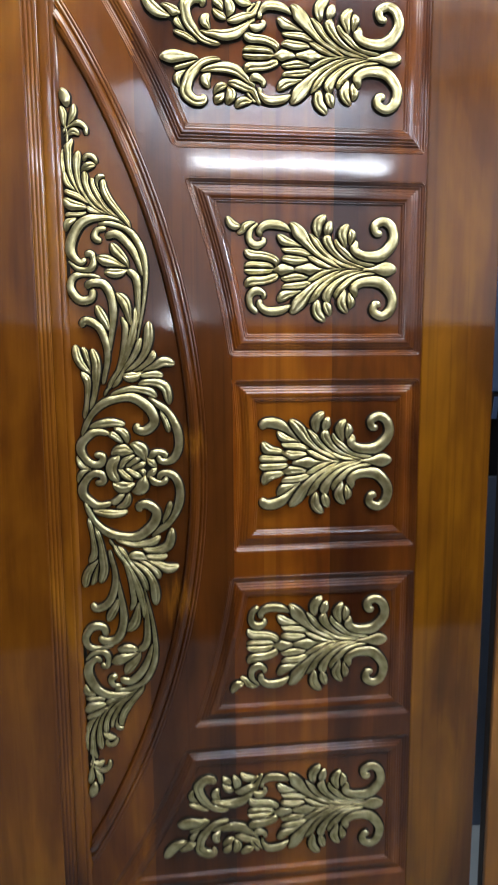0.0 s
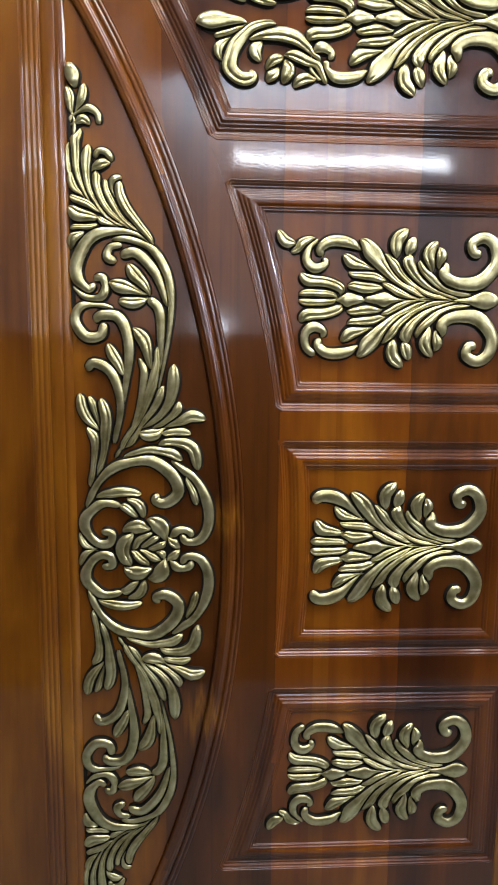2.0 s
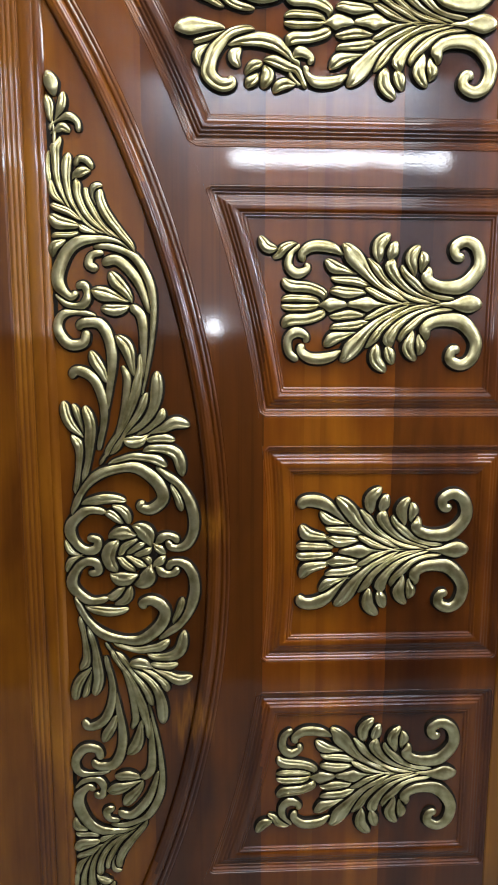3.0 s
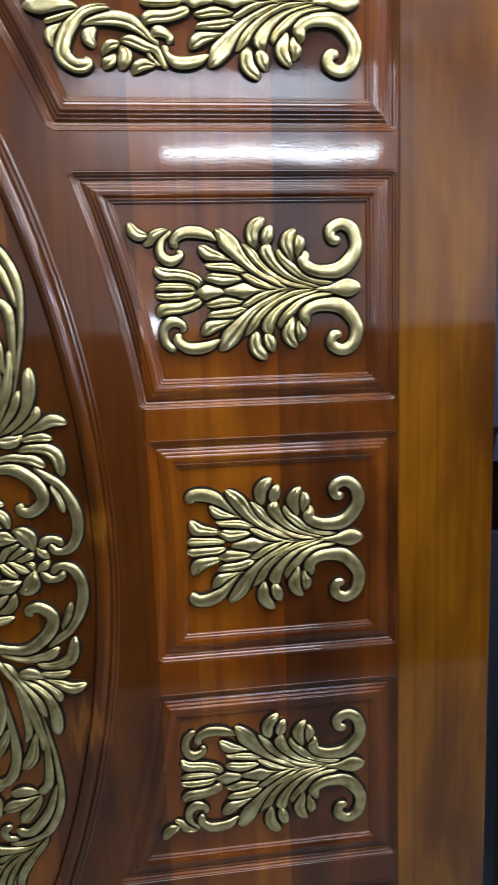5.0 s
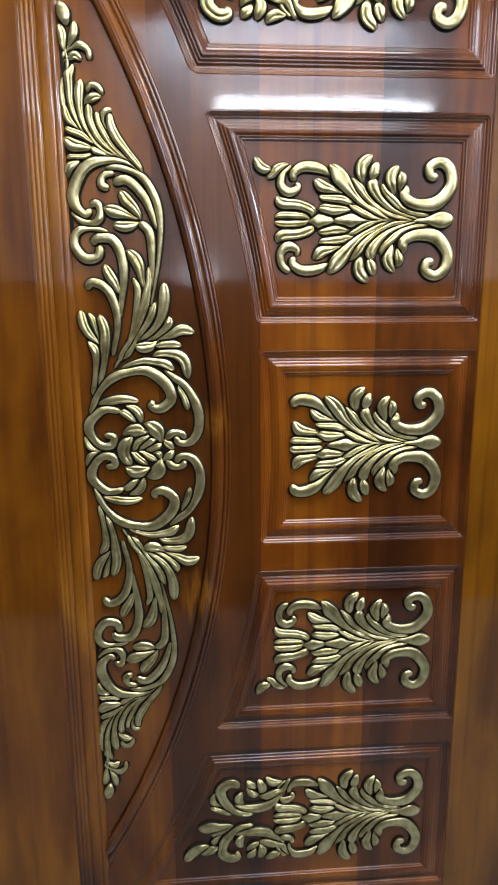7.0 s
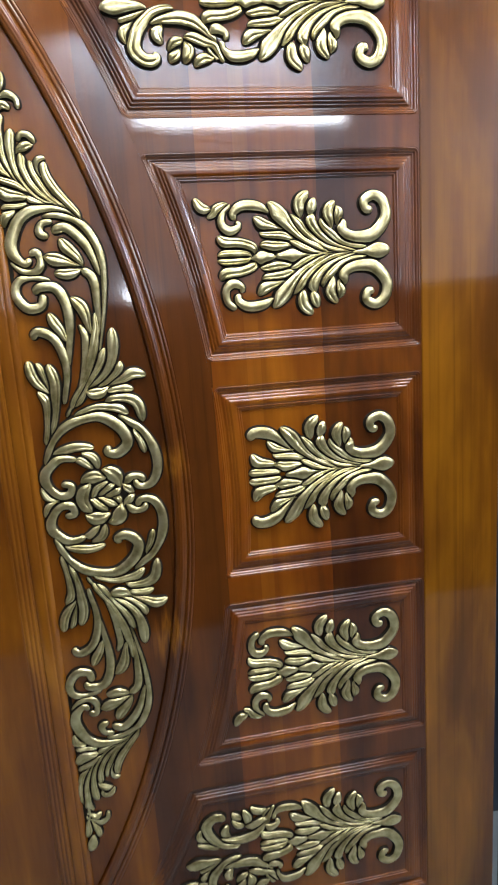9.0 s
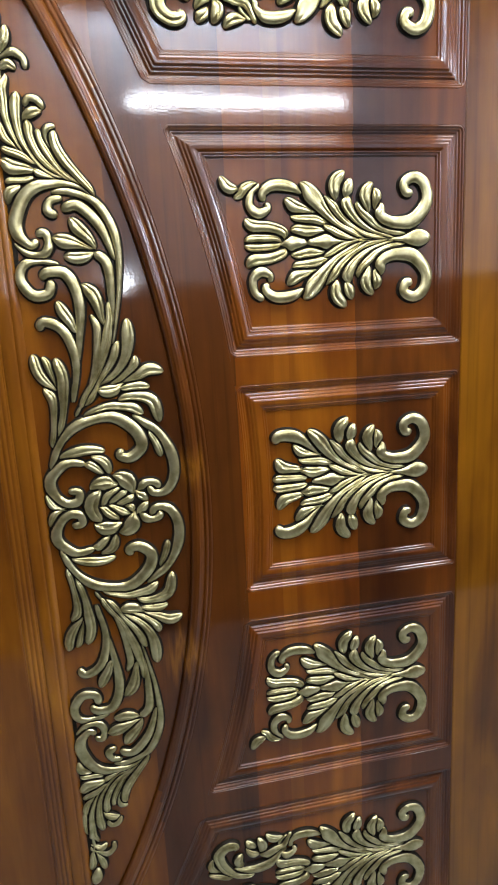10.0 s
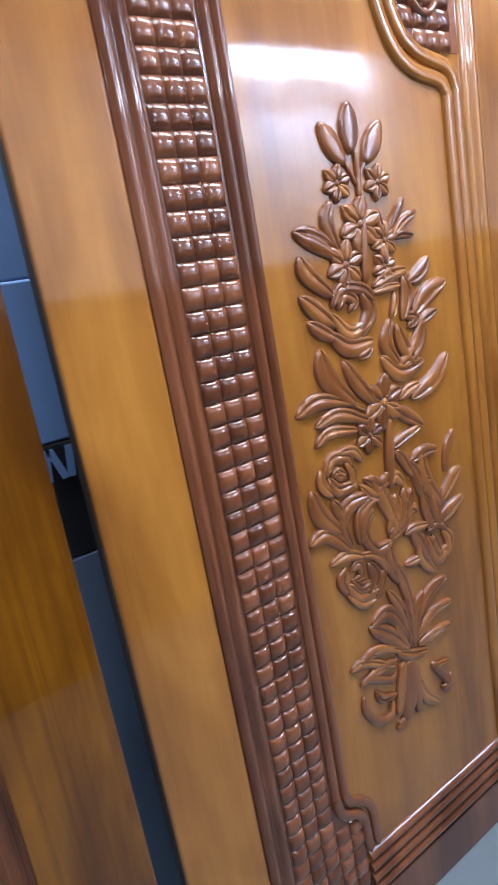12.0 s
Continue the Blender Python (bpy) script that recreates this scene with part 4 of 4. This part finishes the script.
BOUQUET.append(('leaf', (-64, -259, 5), (-37, -311, 23.5), (-16, -387, 7)))
BOUQUET.append(('leaf', (-113, -304, 5), (-70, -302, 32.5), (-28, -367, 8)))
BOUQUET.append(('leaf', (-120, -312, 5), (-78, -347, 34), (-33, -396, 7)))
BOUQUET.append(('leaf', (98, -299, 6), (56, -309, 29), (16, -337, 14.5), (-5, -391, 7)))
BOUQUET.append(('leaf', (108, -356, 6), (49, -358, 23), (7, -384, 7)))
BOUQUET.append(('leaf', (100, -406, 6), (50, -404, 21), (3, -408, 6)))
BOUQUET.append(('leaf', (-40, -209, 5.5), (-21, -256, 23.5), (-8, -326, 16), (-11, -401, 8.5)))
BOUQUET.append(('petal', (-62, -391, 11), (-23, -418, 22.5), (23, -429, 11.5)))
BOUQUET.append(('leaf', (-67, -382, 5.5), (-120, -361, 21.5), (-162, -372, 6.5)))
BOUQUET.append(('leaf', (-184, -371, 5), (-151, -370, 17.5), (-70, -419, 6.5)))
BOUQUET.append(('leaf', (-68, -407, 5.5), (-112, -404, 19), (-146, -405, 5)))
BOUQUET.append(('scroll', (-168, -413, 6.5), (-144, -408, 16), (-93, -439, 13), (-73, -438, 5.5)))
BOUQUET.append(('leaf', (-80, -478, 6.5), (-115, -468, 17.5), (-130, -447, 6.5)))
BOUQUET.append(('scroll', (-164, -437, 7.5), (-163, -472, 15), (-135, -509, 17.5), (-100, -514, 15), (-91, -485, 5.5)))
BOUQUET.append(('scroll', (79, -550, 8), (64, -512, 18), (32, -466, 16)))
BOUQUET.append(('leaf', (-9, -484, 5.5), (4, -528, 27), (39, -562, 6)))
BOUQUET.append(('stem', (-29, -425, 37.5), (-36, -490, 52), (-61, -554, 28)))
BOUQUET.append(('bud', (-86, -555, 11), (-76, -553, 19.5), (-67, -542, 8)))
BOUQUET.append(('leaf', (-22, -26, 5), (-47, -44, 24), (-85, -22, 5)))
BOUQUET.append(('leaf', (-48, -48, 6), (-68, -61, 21.5), (-98, -31, 4.5)))
BOUQUET.append(('petal', (-16, -79, 10.5), (-17, -107, 28.5), (-42, -139, 9)))
BOUQUET.append(('leaf', (29, -81, 5.5), (19, -103, 21.5), (4, -115, 5)))
BOUQUET.append(('leaf', (38, -128, 5.5), (26, -117, 19.5), (11, -130, 5.5)))
BOUQUET.append(('leaf', (59, -105, 5.5), (73, -146, 31), (82, -180, 7)))
BOUQUET.append(('leaf', (83, -102, 5.5), (95, -142, 25), (97, -173, 7)))
BOUQUET.append(('leaf', (32, -26, 5), (50, -57, 26), (59, -105, 8)))
BOUQUET.append(('petal', (55, -64, 8), (70, -76, 22.5), (87, -77, 8.5)))
BOUQUET.append(('leaf', (-1, 6, 5), (15, -12, 21), (37, -53, 6.5)))
BOUQUET.append(('leaf', (-135, -59, 5), (-154, -85, 23), (-142, -128, 7)))
BOUQUET.append(('leaf', (-79, -85, 6.5), (-105, -115, 24), (-92, -160, 7)))
BOUQUET.append(('leaf', (-169, -36, 5.5), (-159, -56, 20.5), (-149, -87, 6)))
BOUQUET.append(('leaf', (-46, -163, 6.5), (-50, -188, 28.5), (-40, -222, 8)))
BOUQUET.append(('leaf', (-91, -172, 5), (-61, -196, 26), (-35, -249, 8)))
BOUQUET.append(('leaf', (34, -192, 7.5), (39, -231, 25), (71, -272, 6)))
BOUQUET.append(('petal', (79, -198, 8.5), (83, -218, 26), (93, -247, 8.5)))
BOUQUET.append(('leaf', (52, -187, 6), (49, -210, 22.5), (62, -238, 7.5)))
BOUQUET.append(('leaf', (-8, -224, 5.5), (17, -227, 19), (35, -223, 5.5)))
BOUQUET.append(('leaf', (-70, -210, 6.5), (-80, -235, 22.5), (-97, -257, 6.5)))
BOUQUET.append(('petal', (-121, -159, 7), (-82, -175, 17.5), (-64, -212, 8)))
BOUQUET.append(('petal', (-164, -169, 6), (-176, -187, 18.5), (-167, -216, 6)))
BOUQUET.append(('petal', (-149, -198, 6), (-132, -218, 17), (-108, -217, 6)))
BOUQUET.append(('petal', (-187, 24, 5.5), (-187, -1, 18.5), (-167, -26, 5.5)))
BOUQUET.append(('petal', (-156, 17, 5.5), (-146, 3, 14), (-134, 7, 6)))
BOUQUET.append(('petal', (-128, 24, 6), (-113, 0, 19), (-123, -23, 6)))
BOUQUET.append(('leaf', (-16, -294, 5.5), (-22, -329, 25), (-22, -393, 8.5)))
BOUQUET.append(('leaf', (27, -301, 6), (5, -335, 25), (-9, -399, 8.5)))
BOUQUET.append(('leaf', (-58, -330, 5.5), (-41, -364, 22.5), (-27, -401, 7)))
BOUQUET.append(('leaf', (-128, -363, 5), (-91, -370, 18), (-52, -393, 6.5)))
BOUQUET.append(('stem', (-17, -435, 19.5), (-18, -494, 26), (-21, -556, 15)))
BOUQUET.append(('stem', (-49, -420, 19.5), (-62, -469, 25), (-79, -530, 14)))
BOUQUET.append(('scroll', (89, -519, 8), (78, -544, 15.5), (56, -537, 12.5)))
BOUQUET.append(('leaf', (32, -477, 6), (57, -482, 15), (87, -487, 6)))
BLOSSOMS = [(-61, 486, 29), (34, 483, 29), (-20, 417, 44), (-66, 356, 39), (35, 386, 30), (28, 342, 27), (-15, 105, 47), (-61, 55, 32)]
for cx, cz, r in BLOSSOMS:
    for k in range(6):
        a = 2 * math.pi * k / 6 + 0.3
        ca, sa = math.cos(a), math.sin(a)
        BOUQUET.append(("petal", (cx + 0.25 * r * ca, cz + 0.25 * r * sa, 0.25 * r), (cx + 0.68 * r * ca, cz + 0.68 * r * sa, 0.62 * r), (cx + r * ca, cz + r * sa, 0.22 * r)))
    BOUQUET.append(("centre", (cx - 0.16 * r, cz, 0.1 * r), (cx, cz, 0.34 * r), (cx + 0.16 * r, cz, 0.1 * r)))
# redder flanks and ground paint in the faint shadow round the carving
bouquet = ornament("carved_bouquet", [(BOUQUET, (1.239, 1.0), up)], D2Y + 0.004, door2, TEAK_AMBER, TEAK_RED, "carved roses, buds and leaves in brown teak", 0.0018, 0.42, 0.0)

# ---- cartons in the gap between the doors ----
for y0, z0, z1, label in ((0.28, 1.158, 1.421, "pale blue carton lying on a black printed box"), (0.283, 1.4215, 1.652, "pale blue carton on top of another carton")):
    tagged(slab("carton", (0.45, y0, z0), (1.3, 0.75, z1), CARTON, None, "", 0.004), label, "box", "stacked boxes")
stack = slab("printed_box", (0.45, 0.28, 0.9535), (1.3, 0.75, 1.1575), INK, None, "", 0.004)
tagged(stack, "black cardboard box with pale bars of print", "box", "stacked boxes")
tagged(slab("base_box", (0.45, 0.28, 0.0), (1.3, 0.75, 0.953), BOX_BLUE, None, "", 0.004), "tall dark blue box standing on the floor", "box", "stacked boxes")
def print_bar(parent, foot, head, wide, z0=1.094, z1=1.148):
    """A slanting printed stroke on the front of the box."""
    v = [(foot, 0.278, z0), (foot + wide, 0.278, z0), (head + wide, 0.278, z1), (head, 0.278, z1)]
    v += [(a, 0.2805, c) for a, _, c in v]
    put("print_bar", mesh_of("print_bar", v, [(0, 1, 2, 3), (7, 6, 5, 4), (0, 4, 5, 1), (1, 5, 6, 2), (2, 6, 7, 3), (3, 7, 4, 0)], False), CARTON, parent)


# the letter N, and plain strokes where the print cannot be read
for foot, head, wide in ((0.662, 0.668, 0.013), (0.692, 0.674, 0.013), (0.702, 0.708, 0.013), (0.600, 0.606, 0.013), (0.628, 0.634, 0.013), (0.742, 0.748, 0.013), (0.772, 0.778, 0.013)):
    print_bar(stack, foot, head, wide)

# ---- floor tiles, 60 cm square ----
bm = bmesh.new()
bmesh.ops.create_cube(bm, size=1.0)
for v in bm.verts:
    v.co = Vector((v.co.x * 0.596, v.co.y * 0.596, v.co.z * 0.008 - 0.004))
bmesh.ops.bevel(bm, geom=[e for e in bm.edges if all(v.co.z > -0.001 for v in e.verts)], offset=0.001, segments=1, affect="EDGES")
tile_mesh = bpy.data.meshes.new("tile")
bm.to_mesh(tile_mesh)
bm.free()
tile_mesh.materials.append(TILE)
for i in range(15):
    for j in range(9):
        t = put("tile", tile_mesh, None, floor)
        t.location = (-2.75 + 0.6 * i, -2.75 + 0.6 * j, 0.0)
